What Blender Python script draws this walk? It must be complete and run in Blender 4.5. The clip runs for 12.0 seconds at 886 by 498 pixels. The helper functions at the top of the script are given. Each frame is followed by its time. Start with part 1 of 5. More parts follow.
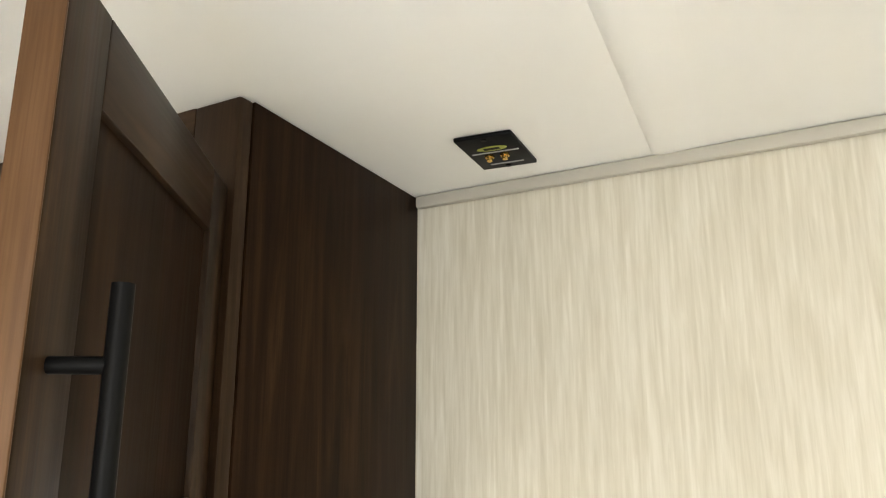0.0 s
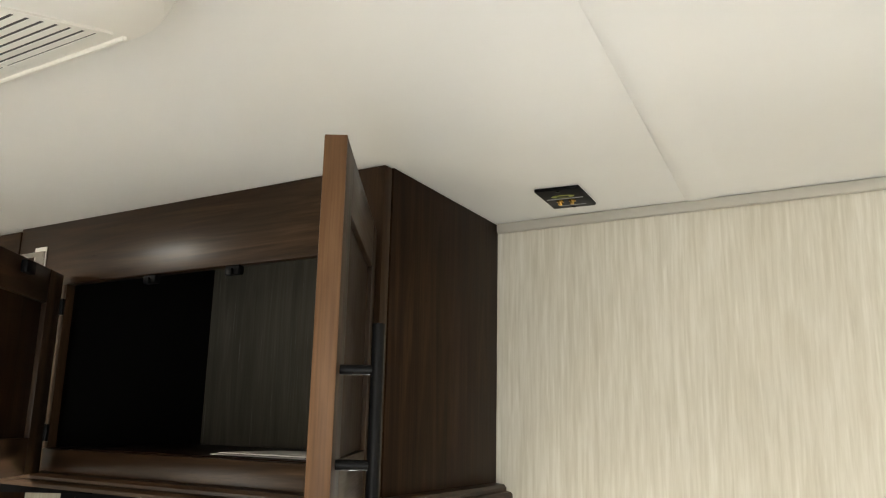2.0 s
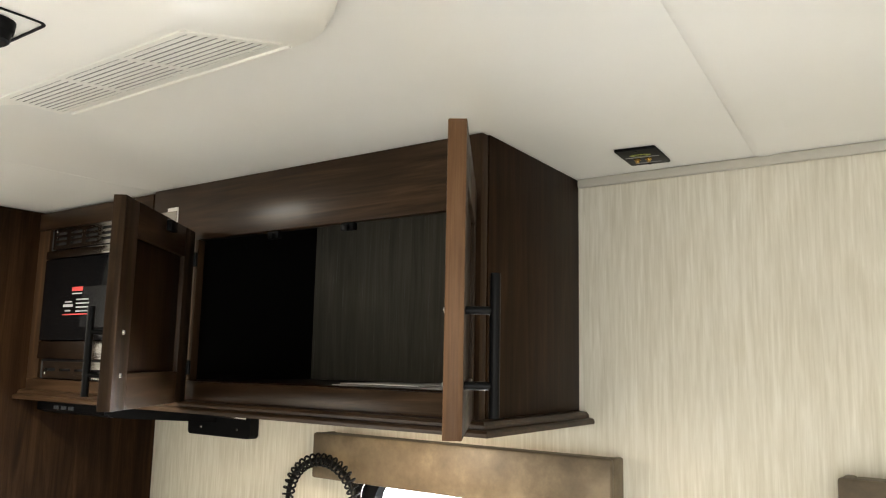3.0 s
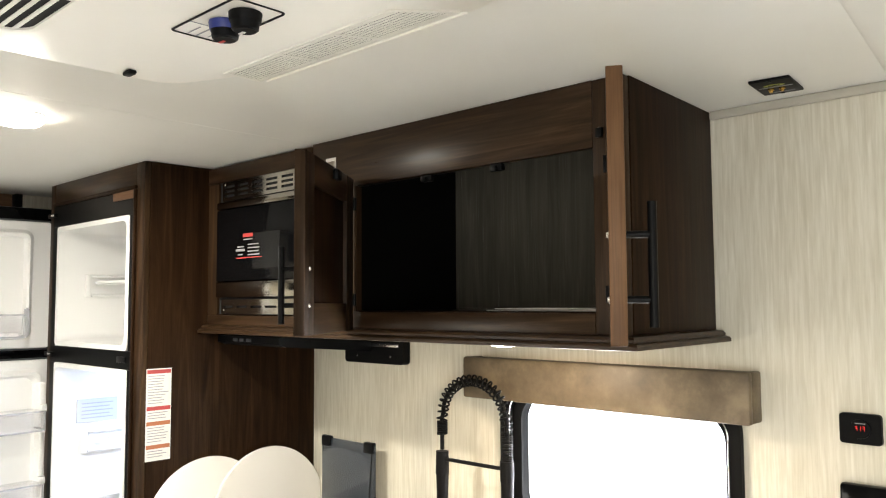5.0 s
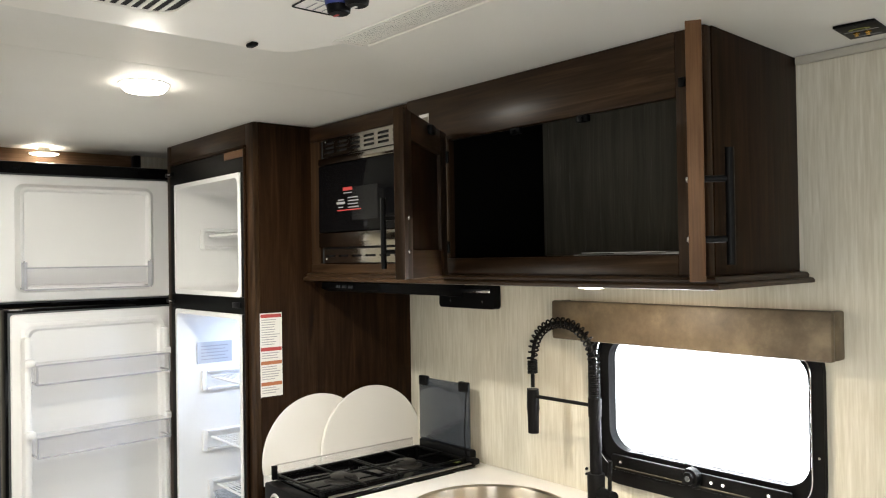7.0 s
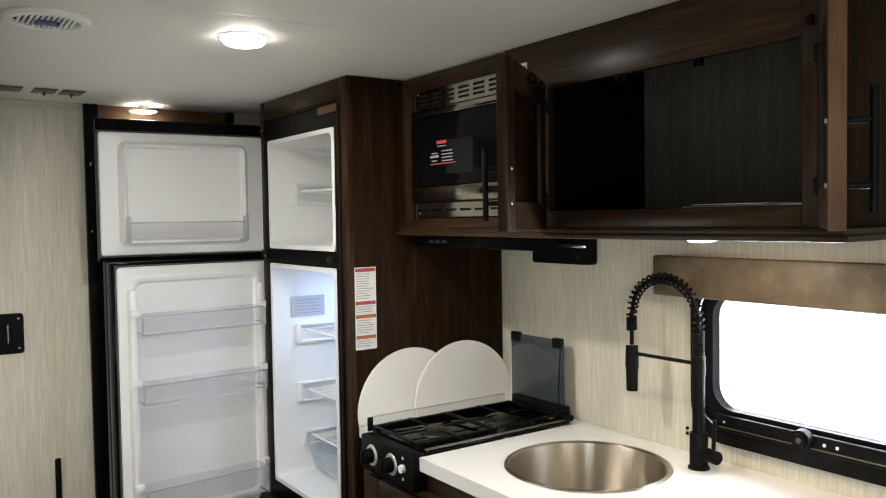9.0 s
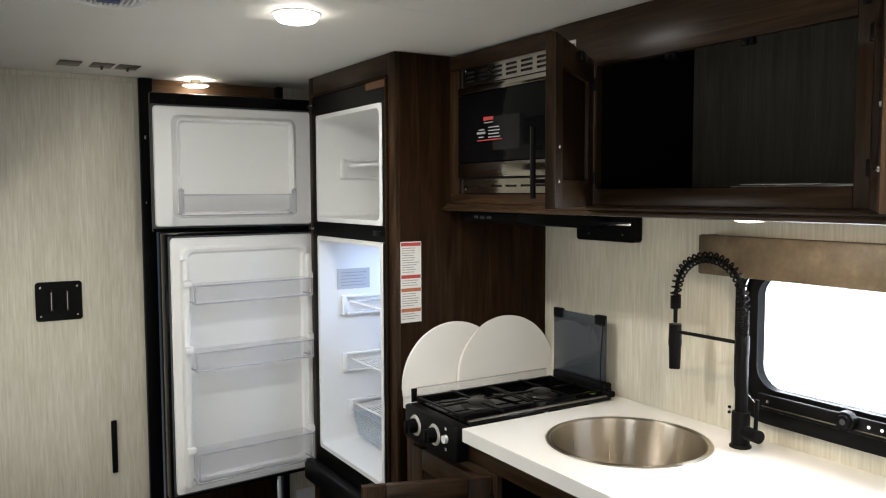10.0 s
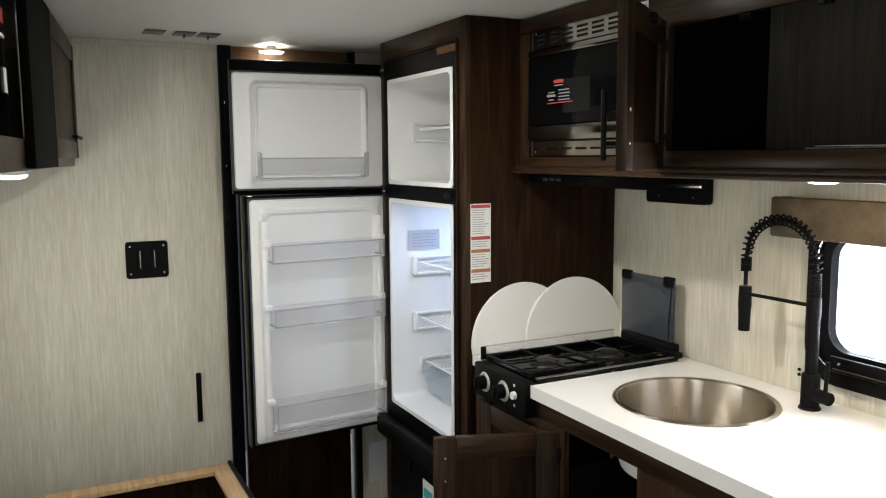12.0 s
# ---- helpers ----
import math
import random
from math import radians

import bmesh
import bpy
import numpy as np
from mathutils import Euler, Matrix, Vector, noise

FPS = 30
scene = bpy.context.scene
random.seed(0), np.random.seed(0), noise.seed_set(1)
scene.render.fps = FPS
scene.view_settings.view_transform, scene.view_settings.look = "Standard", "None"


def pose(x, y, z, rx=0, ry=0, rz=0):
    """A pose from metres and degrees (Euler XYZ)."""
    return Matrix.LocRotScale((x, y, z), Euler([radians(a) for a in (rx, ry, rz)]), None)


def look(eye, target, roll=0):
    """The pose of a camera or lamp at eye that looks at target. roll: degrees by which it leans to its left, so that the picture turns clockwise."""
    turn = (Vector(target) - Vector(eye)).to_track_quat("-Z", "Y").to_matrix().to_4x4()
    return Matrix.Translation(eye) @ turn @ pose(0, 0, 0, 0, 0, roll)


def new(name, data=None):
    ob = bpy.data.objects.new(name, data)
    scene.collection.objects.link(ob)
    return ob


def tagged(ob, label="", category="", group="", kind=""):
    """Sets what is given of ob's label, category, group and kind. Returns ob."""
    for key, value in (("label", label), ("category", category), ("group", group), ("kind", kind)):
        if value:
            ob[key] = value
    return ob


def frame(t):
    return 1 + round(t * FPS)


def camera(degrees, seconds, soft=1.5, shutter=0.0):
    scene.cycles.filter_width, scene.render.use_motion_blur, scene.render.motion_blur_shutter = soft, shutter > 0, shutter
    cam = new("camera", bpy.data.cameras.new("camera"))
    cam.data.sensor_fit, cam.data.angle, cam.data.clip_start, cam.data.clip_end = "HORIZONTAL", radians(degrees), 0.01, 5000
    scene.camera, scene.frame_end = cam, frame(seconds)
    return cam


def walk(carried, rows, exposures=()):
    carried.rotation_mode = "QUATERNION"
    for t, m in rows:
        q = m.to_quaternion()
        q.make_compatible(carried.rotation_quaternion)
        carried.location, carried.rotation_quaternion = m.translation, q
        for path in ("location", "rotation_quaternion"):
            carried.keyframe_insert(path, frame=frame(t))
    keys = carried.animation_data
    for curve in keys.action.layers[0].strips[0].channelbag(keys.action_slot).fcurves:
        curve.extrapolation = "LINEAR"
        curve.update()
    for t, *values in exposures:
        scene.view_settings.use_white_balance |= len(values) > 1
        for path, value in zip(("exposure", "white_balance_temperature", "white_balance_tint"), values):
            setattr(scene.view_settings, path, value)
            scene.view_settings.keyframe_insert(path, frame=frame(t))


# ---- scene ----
cam = camera(58.5, 12.0, soft=1.15)
PATH = [
    (0, (2.944, -0.957, 1.62), (1.998, 0.735, 2.111), -0.0),
    (0.5, (2.937, -1.05, 1.611), (2.063, 0.687, 2.081), -0.4),
    (1, (2.945, -1.107, 1.609), (2.085, 0.639, 2.07), -0.1),
    (1.5, (2.984, -1.178, 1.619), (2.056, 0.525, 2.108), 0.7),
    (2, (3.031, -1.279, 1.616), (2.01, 0.386, 2.045), 1.3),
    (2.5, (3.061, -1.369, 1.611), (1.969, 0.271, 1.955), 1.4),
    (3, (3.077, -1.447, 1.6), (1.914, 0.154, 1.889), 1.2),
    (4.8, (3.099, -1.612, 1.576), (1.74, -0.152, 1.725), -0.2),
    (5, (3.105, -1.612, 1.573), (1.73, -0.166, 1.711), -0.3),
    (5.5, (3.114, -1.628, 1.564), (1.698, -0.221, 1.691), -0.5),
    (6, (3.139, -1.652, 1.564), (1.687, -0.279, 1.63), -0.8),
    (6.5, (3.17, -1.671, 1.562), (1.698, -0.318, 1.608), -0.9),
    (7, (3.179, -1.7, 1.557), (1.651, -0.409, 1.579), -0.9),
    (7.2, (3.183, -1.694, 1.561), (1.623, -0.442, 1.566), -0.8),
    (9, (3.121, -1.725, 1.542), (1.477, -0.588, 1.465), -0.9),
    (9.5, (3.124, -1.741, 1.55), (1.45, -0.651, 1.447), -0.9),
    (10, (3.138, -1.753, 1.547), (1.441, -0.704, 1.406), -0.2),
    (10.5, (3.161, -1.774, 1.55), (1.432, -0.78, 1.394), -0.4),
    (11, (3.179, -1.782, 1.549), (1.428, -0.833, 1.365), -0.6),
    (11.5, (3.185, -1.794, 1.548), (1.423, -0.871, 1.341), -0.4),
    (12, (3.179, -1.792, 1.546), (1.409, -0.892, 1.314), -0.4),
]
EXPOSURES = [(0.0, 0.81, 6450, 10), (0.5, 0.60, 6440, 10), (1.0, 0.45, 6430, 10), (3.0, 0.45, 6440, 10), (5.5, 0.40, 6440, 10), (7.0, -0.06, 6290, 10), (9.0, -0.51, 6070, 10), (12.0, -0.54, 6010, 10)]
walk(cam, [(t, look(eye, target, roll)) for t, eye, target, roll in PATH], EXPOSURES)

# ---- plan, in metres: kitchen wall at y 0, bath wall at x 0, ceiling at CEIL ----
CEIL, BACK, FRONT, WALL = 1.98, -2.10, 4.60, 0.045
CABF = -0.395          # face of the overhead kitchen cabinets
CABR = 2.385           # their free end
FRX0, FRX1, FRY = 0.300, 0.985, -0.593   # fridge housing
CT = 0.909             # worktop


# ---- world and lights ----
world = bpy.data.worlds.new("world")
scene.world = world
world.use_nodes = True
wn = world.node_tree
sky = wn.nodes.new("ShaderNodeTexSky")
sky.sky_type, sky.sun_disc = "NISHITA", False
sky.sun_elevation, sky.sun_rotation = radians(40), radians(160)
wn.links.new(sky.outputs["Color"], wn.nodes["Background"].inputs["Color"])
wn.nodes["Background"].inputs["Strength"].default_value = 0.12

sun = new("sun", bpy.data.lights.new("sun", "SUN"))
sun.data.energy, sun.data.angle, sun.data.color = 1.0, radians(12), (1.0, 0.95, 0.88)
sun.matrix_world = look((0, -8, 8), (0, 4, 0))


def area_lamp(name, m, w, h, power, color):
    d = bpy.data.lights.new(name, "AREA")
    d.shape, d.size, d.size_y, d.energy, d.color = "RECTANGLE", w, h, power, color
    ob = new(name, d)
    ob.matrix_world = m
    return ob


def disc_lamp(name, m, size, power, color):
    d = bpy.data.lights.new(name, "AREA")
    d.shape, d.size, d.energy, d.color = "DISK", size, power, color
    ob = new(name, d)
    ob.matrix_world = m
    return ob


DAY, WARM = (1.0, 0.985, 0.95), (1.0, 0.86, 0.66)
area_lamp("daylight_entry", look((3.35, -2.11, 1.10), (3.35, 0.0, 1.10)), 0.66, 1.60, 17.5, DAY)
area_lamp("daylight_front", look((4.57, -1.05, 1.30), (0.0, -1.05, 1.30)), 1.10, 0.60, 5.5, DAY)
area_lamp("daylight_dinette", look((0.85, -2.11, 1.17), (0.95, 0.0, 1.05)), 0.76, 0.42, 7.5, (1.0, 0.95, 0.84))
area_lamp("daylight_kitchen", look((2.12, 0.03, 1.18), (2.12, -1.0, 1.10)), 0.48, 0.26, 6.5, (0.95, 0.98, 1.0))


# ---- materials ----
def nodes_of(name):
    m = bpy.data.materials.new(name)
    m.use_nodes = True
    n = m.node_tree
    return m, n, n.nodes["Principled BSDF"]


def ramp(n, stops):
    r = n.nodes.new("ShaderNodeValToRGB")
    e = r.color_ramp.elements
    while len(e) < len(stops):
        e.new(0.5)
    for el, (pos, col) in zip(e, stops):
        el.position, el.color = pos, (*col, 1)
    return r


def noise_at(n, scale3, scale, detail=4, rough=0.6, off=(0, 0, 0), distortion=0.0):
    tc = n.nodes.new("ShaderNodeTexCoord")
    mp = n.nodes.new("ShaderNodeMapping")
    mp.inputs["Scale"].default_value = scale3
    mp.inputs["Location"].default_value = off
    t = n.nodes.new("ShaderNodeTexNoise")
    t.inputs["Scale"].default_value = scale
    t.inputs["Detail"].default_value = detail
    t.inputs["Roughness"].default_value = rough
    t.inputs["Distortion"].default_value = distortion
    n.links.new(tc.outputs["Object"], mp.inputs["Vector"])
    n.links.new(mp.outputs["Vector"], t.inputs["Vector"])
    return t


def bump(n, p, height, strength, dist=0.001):
    b = n.nodes.new("ShaderNodeBump")
    b.inputs["Strength"].default_value, b.inputs["Distance"].default_value = strength, dist
    n.links.new(height, b.inputs["Height"])
    n.links.new(b.outputs["Normal"], p.inputs["Normal"])


def mix(n, fac, a, b, mode="MIX"):
    m = n.nodes.new("ShaderNodeMix")
    m.data_type, m.blend_type = "RGBA", mode
    if isinstance(fac, float):
        m.inputs[0].default_value = fac
    else:
        n.links.new(fac, m.inputs[0])
    for sock, v in ((m.inputs[6], a), (m.inputs[7], b)):
        if isinstance(v, tuple):
            sock.default_value = (*v, 1)
        else:
            n.links.new(v, sock)
    return m.outputs[2]


def plain(name, color, rough=0.5, metal=0.0, grain=0.06, scale=40, bumps=0.05, spec=0.5):
    """A painted or moulded surface with a faint unevenness in colour, gloss and relief."""
    m, n, p = nodes_of(name)
    t = noise_at(n, (1, 1, 1), scale)
    big = noise_at(n, (1, 1, 1), 3.0)
    r = ramp(n, [(0.3, tuple(c * (1 - grain) for c in color)), (0.7, tuple(min(1, c * (1 + grain)) for c in color))])
    n.links.new(big.outputs["Fac"], r.inputs["Fac"])
    n.links.new(r.outputs["Color"], p.inputs["Base Color"])
    rr = n.nodes.new("ShaderNodeMapRange")
    rr.inputs["To Min"].default_value, rr.inputs["To Max"].default_value = max(0.02, rough - 0.06), min(1, rough + 0.06)
    n.links.new(t.outputs["Fac"], rr.inputs["Value"])
    n.links.new(rr.outputs["Result"], p.inputs["Roughness"])
    p.inputs["Metallic"].default_value = metal
    p.inputs["Specular IOR Level"].default_value = spec
    if bumps:
        bump(n, p, t.outputs["Fac"], bumps)
    return m


def wood(name, dark, mid, light, axis, rough=0.42, coarse=1.0, pores=0.72):
    """Stained wood or wood foil, its grain along one axis."""
    m, n, p = nodes_of(name)
    s = [20.0, 20.0, 20.0]
    s[axis] = 1.5
    g = noise_at(n, tuple(s), 1.6 * coarse, 7, 0.58, (3.1, 1.7, 0.4), 1.3)
    s2 = [140.0, 140.0, 140.0]
    s2[axis] = 3.0
    fine = noise_at(n, tuple(s2), 2.0, 4, 0.6)
    big = noise_at(n, (1, 1, 1), 2.3, 3)
    r = ramp(n, [(0.28, dark), (0.52, mid), (0.76, light)])
    n.links.new(g.outputs["Fac"], r.inputs["Fac"])
    fr = ramp(n, [(0.35, (pores + 0.02, pores, pores - 0.02)), (0.6, (1, 1, 1))])
    n.links.new(fine.outputs["Fac"], fr.inputs["Fac"])
    br = ramp(n, [(0.3, (0.84, 0.84, 0.84)), (0.7, (1.1, 1.1, 1.1))])
    n.links.new(big.outputs["Fac"], br.inputs["Fac"])
    c = mix(n, 1.0, r.outputs["Color"], fr.outputs["Color"], "MULTIPLY")
    c = mix(n, 1.0, c, br.outputs["Color"], "MULTIPLY")
    n.links.new(c, p.inputs["Base Color"])
    rr = n.nodes.new("ShaderNodeMapRange")
    rr.inputs["To Min"].default_value, rr.inputs["To Max"].default_value = rough - 0.08, rough + 0.12
    n.links.new(fine.outputs["Fac"], rr.inputs["Value"])
    n.links.new(rr.outputs["Result"], p.inputs["Roughness"])
    p.inputs["Specular IOR Level"].default_value = 0.13
    bump(n, p, fine.outputs["Fac"], 0.12, 0.0006)
    return m


WD, WM, WL = (0.0108, 0.0056, 0.0026), (0.034, 0.0184, 0.0088), (0.074, 0.0415, 0.0208)
wood_v = wood("walnut_upright", WD, WM, WL, 2)
wood_x = wood("walnut_along", WD, WM, WL, 0, 0.30)
wood_y = wood("walnut_across", WD, WM, WL, 1)
foil_v = wood("walnut_foil", (0.0075, 0.0034, 0.0014), (0.0195, 0.0094, 0.0040), (0.040, 0.0205, 0.0092), 2, 0.40)
foil_v.node_tree.nodes["Principled BSDF"].inputs["Specular IOR Level"].default_value = 0.06
# lit copy of the walnut: daylight on the door's edge, put into colour
lit_edge_v = wood("daylit_edge_upright", (0.070, 0.034, 0.0145), (0.118, 0.061, 0.028), (0.18, 0.099, 0.049), 2, 0.40, 0.6)
# walnut made lighter: lamp glow above the freezer is in this colour
lamplit_x = wood("lamplit_brown_along", (0.085, 0.040, 0.017), (0.130, 0.064, 0.029), (0.19, 0.100, 0.050), 0, 0.40, 0.6)
pale_wood = wood("pale_wood", (0.38, 0.25, 0.13), (0.50, 0.34, 0.18), (0.60, 0.43, 0.25), 0, 0.5)


def wallpaper():
    """Beige wall board with a woven, upright streak print."""
    m, n, p = nodes_of("streaked_wall_board")
    a = noise_at(n, (88, 88, 5.0), 1.5, 5, 0.55, (0.3, 0.7, 0.1), 0.4)
    b = noise_at(n, (150, 150, 9.0), 1.2, 4, 0.6, (5, 2, 1), 0.3)
    c = noise_at(n, (9, 9, 0.7), 1.2, 3, 0.5)
    r = ramp(n, [(0.27, (0.560, 0.525, 0.423)), (0.50, (0.630, 0.598, 0.499)), (0.73, (0.712, 0.686, 0.596))])
    n.links.new(a.outputs["Fac"], r.inputs["Fac"])
    r2 = ramp(n, [(0.36, (0.90, 0.89, 0.86)), (0.60, (1, 1, 1))])
    n.links.new(b.outputs["Fac"], r2.inputs["Fac"])
    r3 = ramp(n, [(0.3, (0.94, 0.93, 0.91)), (0.7, (1.03, 1.03, 1.03))])
    n.links.new(c.outputs["Fac"], r3.inputs["Fac"])
    col = mix(n, 1.0, r.outputs["Color"], r2.outputs["Color"], "MULTIPLY")
    col = mix(n, 1.0, col, r3.outputs["Color"], "MULTIPLY")
    n.links.new(col, p.inputs["Base Color"])
    p.inputs["Roughness"].default_value = 0.55
    bump(n, p, b.outputs["Fac"], 0.10, 0.0005)
    return m


wall_mat = wallpaper()
inner_mat = wood("grey_brown_streaks", (0.074, 0.069, 0.055), (0.100, 0.093, 0.074), (0.130, 0.121, 0.097), 2, 0.22, 1.0, 0.88)
inner_mat.node_tree.nodes["Principled BSDF"].inputs["Specular IOR Level"].default_value = 0.42
wood_x.node_tree.nodes["Principled BSDF"].inputs["Specular IOR Level"].default_value = 0.20
ceil_mat = plain("ceiling_vinyl", (0.80, 0.795, 0.755), 0.52, grain=0.02, scale=160, bumps=0.06)
cove_mat = plain("cove_trim", (0.46, 0.435, 0.37), 0.5, grain=0.03)
white_plastic = plain("white_plastic", (0.81, 0.81, 0.80), 0.32, grain=0.015, scale=60, bumps=0.02)
cream_plastic = plain("cream_plastic", (0.82, 0.80, 0.735), 0.42, grain=0.02, scale=120, bumps=0.04)
board_plastic = plain("board_plastic", (0.82, 0.80, 0.75), 0.24, grain=0.012, scale=6, bumps=0.0)
top_mat = plain("white_worktop", (0.80, 0.785, 0.755), 0.36, grain=0.02, scale=220, bumps=0.02)
black_plastic = plain("black_plastic", (0.004, 0.004, 0.0043), 0.42, grain=0.1, bumps=0.05, spec=0.08)
black_gloss = plain("black_gloss", (0.003, 0.003, 0.0033), 0.07, grain=0.1, bumps=0.005, spec=0.11)
black_metal = plain("black_coated_metal", (0.004, 0.0039, 0.0039), 0.44, grain=0.15, scale=90, bumps=0.06, spec=0.09)
# near-black that stands for shade behind vent slots and grille bars
gap_shade = plain("gap_shade", (0.004, 0.004, 0.004), 0.8, bumps=0)
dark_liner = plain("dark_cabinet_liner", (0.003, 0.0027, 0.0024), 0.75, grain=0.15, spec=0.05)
chrome = plain("chrome", (0.72, 0.72, 0.73), 0.16, 1.0, bumps=0.01)
brass = plain("brass", (0.72, 0.47, 0.13), 0.25, 1.0, bumps=0.01)
grey_rubber = plain("grey_rubber", (0.055, 0.060, 0.066), 0.55, grain=0.1)
paper = plain("paper", (0.72, 0.70, 0.66), 0.6, grain=0.03, bumps=0.02)
ink = plain("dark_ink", (0.06, 0.06, 0.065), 0.6, bumps=0)
grey_ink = plain("grey_ink", (0.30, 0.30, 0.31), 0.6, bumps=0)
dim_ink = plain("dim_sticker_ink", (0.27, 0.27, 0.27), 0.5, bumps=0)
red_ink = plain("red_ink", (0.42, 0.045, 0.040), 0.5, bumps=0)
orange_ink = plain("orange_ink", (0.40, 0.13, 0.045), 0.5, bumps=0)
teal_ink = plain("teal_ink", (0.05, 0.38, 0.40), 0.5, bumps=0)
lime_ink = plain("lime_ink", (0.26, 0.29, 0.04), 0.5, bumps=0)
blue_ink = plain("blue_ink", (0.02, 0.03, 0.16), 0.4, bumps=0)
switch_metal = plain("bronze_switch", (0.10, 0.088, 0.062), 0.35, 0.6, grain=0.1)


def steel(name, axis, rough=0.22, tone=(0.40, 0.365, 0.315), relief=0.02):
    """Brushed stainless steel."""
    m, n, p = nodes_of(name)
    s = [260.0, 260.0, 260.0]
    s[axis] = 2.0
    t = noise_at(n, tuple(s), 1.5, 3)
    p.inputs["Base Color"].default_value = (*tone, 1)
    p.inputs["Metallic"].default_value = 1.0
    rr = n.nodes.new("ShaderNodeMapRange")
    rr.inputs["To Min"].default_value, rr.inputs["To Max"].default_value = rough - 0.03, rough + 0.08
    n.links.new(t.outputs["Fac"], rr.inputs["Value"])
    n.links.new(rr.outputs["Result"], p.inputs["Roughness"])
    bump(n, p, t.outputs["Fac"], relief, 0.0003)
    return m


steel_x = steel("brushed_steel", 0, 0.09, (0.46, 0.435, 0.395))
steel_sink = steel("sink_steel", 2, 0.27, (0.54, 0.485, 0.40), 0.003)
steel_sink.node_tree.nodes["Principled BSDF"].inputs["Anisotropic"].default_value = 0.85
steel_sink.node_tree.nodes["Principled BSDF"].inputs["Anisotropic Rotation"].default_value = 0.25


def leather():
    m, n, p = nodes_of("bronze_leatherette")
    big = noise_at(n, (1, 1, 1), 9.0, 6, 0.65)
    fine = noise_at(n, (1, 1, 1), 380.0, 3)
    r = ramp(n, [(0.34, (0.056, 0.039, 0.022)), (0.52, (0.105, 0.078, 0.046)), (0.70, (0.185, 0.140, 0.086))])
    n.links.new(big.outputs["Fac"], r.inputs["Fac"])
    n.links.new(r.outputs["Color"], p.inputs["Base Color"])
    p.inputs["Roughness"].default_value = 0.52
    bump(n, p, fine.outputs["Fac"], 0.15, 0.0005)
    return m


leather_mat = leather()


def clear(name, color, alpha, rough=0.08):
    """Thin clear or smoked sheet plastic and glass."""
    m, n, p = nodes_of(name)
    p.inputs["Base Color"].default_value = (*color, 1)
    p.inputs["Roughness"].default_value = rough
    p.inputs["Alpha"].default_value = alpha
    return m


bin_clear = clear("clear_grey_plastic", (0.66, 0.66, 0.70), 0.12)
smoked = clear("smoked_glass", (0.055, 0.065, 0.080), 0.72, 0.05)
edge_glass = clear("glass_edge", (0.52, 0.53, 0.56), 0.45, 0.05)


def pane_glass():
    m, n, p = nodes_of("window_glass")
    p.inputs["Base Color"].default_value = (1, 1, 1, 1)
    p.inputs["Roughness"].default_value = 0.0
    p.inputs["Transmission Weight"].default_value = 1.0
    p.inputs["IOR"].default_value = 1.1
    return m


glass_mat = pane_glass()


def glow(name, color, strength):
    m, n, p = nodes_of(name)
    p.inputs["Base Color"].default_value = (0.8, 0.8, 0.8, 1)
    p.inputs["Emission Color"].default_value = (*color, 1)
    p.inputs["Emission Strength"].default_value = strength
    return m


lamp_glow = glow("lamp_lens", (1.0, 0.90, 0.74), 34.0)
cool_glow = glow("fridge_led", (0.85, 0.92, 1.0), 8.0)
red_glow = glow("red_digits", (1.0, 0.025, 0.02), 1.0)
red_glow.node_tree.nodes["Principled BSDF"].inputs["Base Color"].default_value = (0.02, 0.0, 0.0, 1)
sky_glow = glow("bright_overcast", (0.95, 0.98, 1.0), 3.2)


# ---- mesh helpers ----
def box(bm, x0, x1, y0, y1, z0, z1, bevel=0.0, seg=2):
    """A box between two corners, its edges rounded where a bevel is given."""
    vs = bmesh.ops.create_cube(bm, size=1.0)["verts"]
    for v in vs:
        v.co = Vector(((x0 + x1) / 2 + v.co.x * abs(x1 - x0), (y0 + y1) / 2 + v.co.y * abs(y1 - y0), (z0 + z1) / 2 + v.co.z * abs(z1 - z0)))
    if bevel:
        es = list({e for v in vs for e in v.link_edges})
        bmesh.ops.bevel(bm, geom=es, offset=bevel, segments=seg, affect="EDGES", profile=0.5)
    return bm


def boxes(*rows, bevel=0.0):
    bm = bmesh.new()
    for r in rows:
        box(bm, *r, bevel=bevel)
    return bm


def tube(bm, p0, p1, r0, r1=None, seg=20, cap=True):
    """A round bar or cone from p0 to p1."""
    p0, p1 = Vector(p0), Vector(p1)
    d = p1 - p0
    m = Matrix.Translation((p0 + p1) / 2) @ d.to_track_quat("Z", "Y").to_matrix().to_4x4()
    bmesh.ops.create_cone(bm, cap_ends=cap, segments=seg, radius1=r0, radius2=r0 if r1 is None else r1, depth=d.length, matrix=m)
    return bm


def lathe(bm, profile, centre, seg=40):
    """Turns a profile of (radius, height) round an upright axis."""
    cx, cy, cz = centre
    rings = []
    for r, h in profile:
        if r < 1e-5:
            rings.append([bm.verts.new((cx, cy, cz + h))])
        else:
            rings.append([bm.verts.new((cx + r * math.cos(2 * math.pi * k / seg), cy + r * math.sin(2 * math.pi * k / seg), cz + h)) for k in range(seg)])
    for a, b in zip(rings, rings[1:]):
        for k in range(seg):
            q = [a[k % len(a)], a[(k + 1) % len(a)], b[(k + 1) % len(b)], b[k % len(b)]]
            q = list(dict.fromkeys(q))
            if len(q) > 2:
                bm.faces.new(q)
    bmesh.ops.recalc_face_normals(bm, faces=bm.faces[:])
    return bm


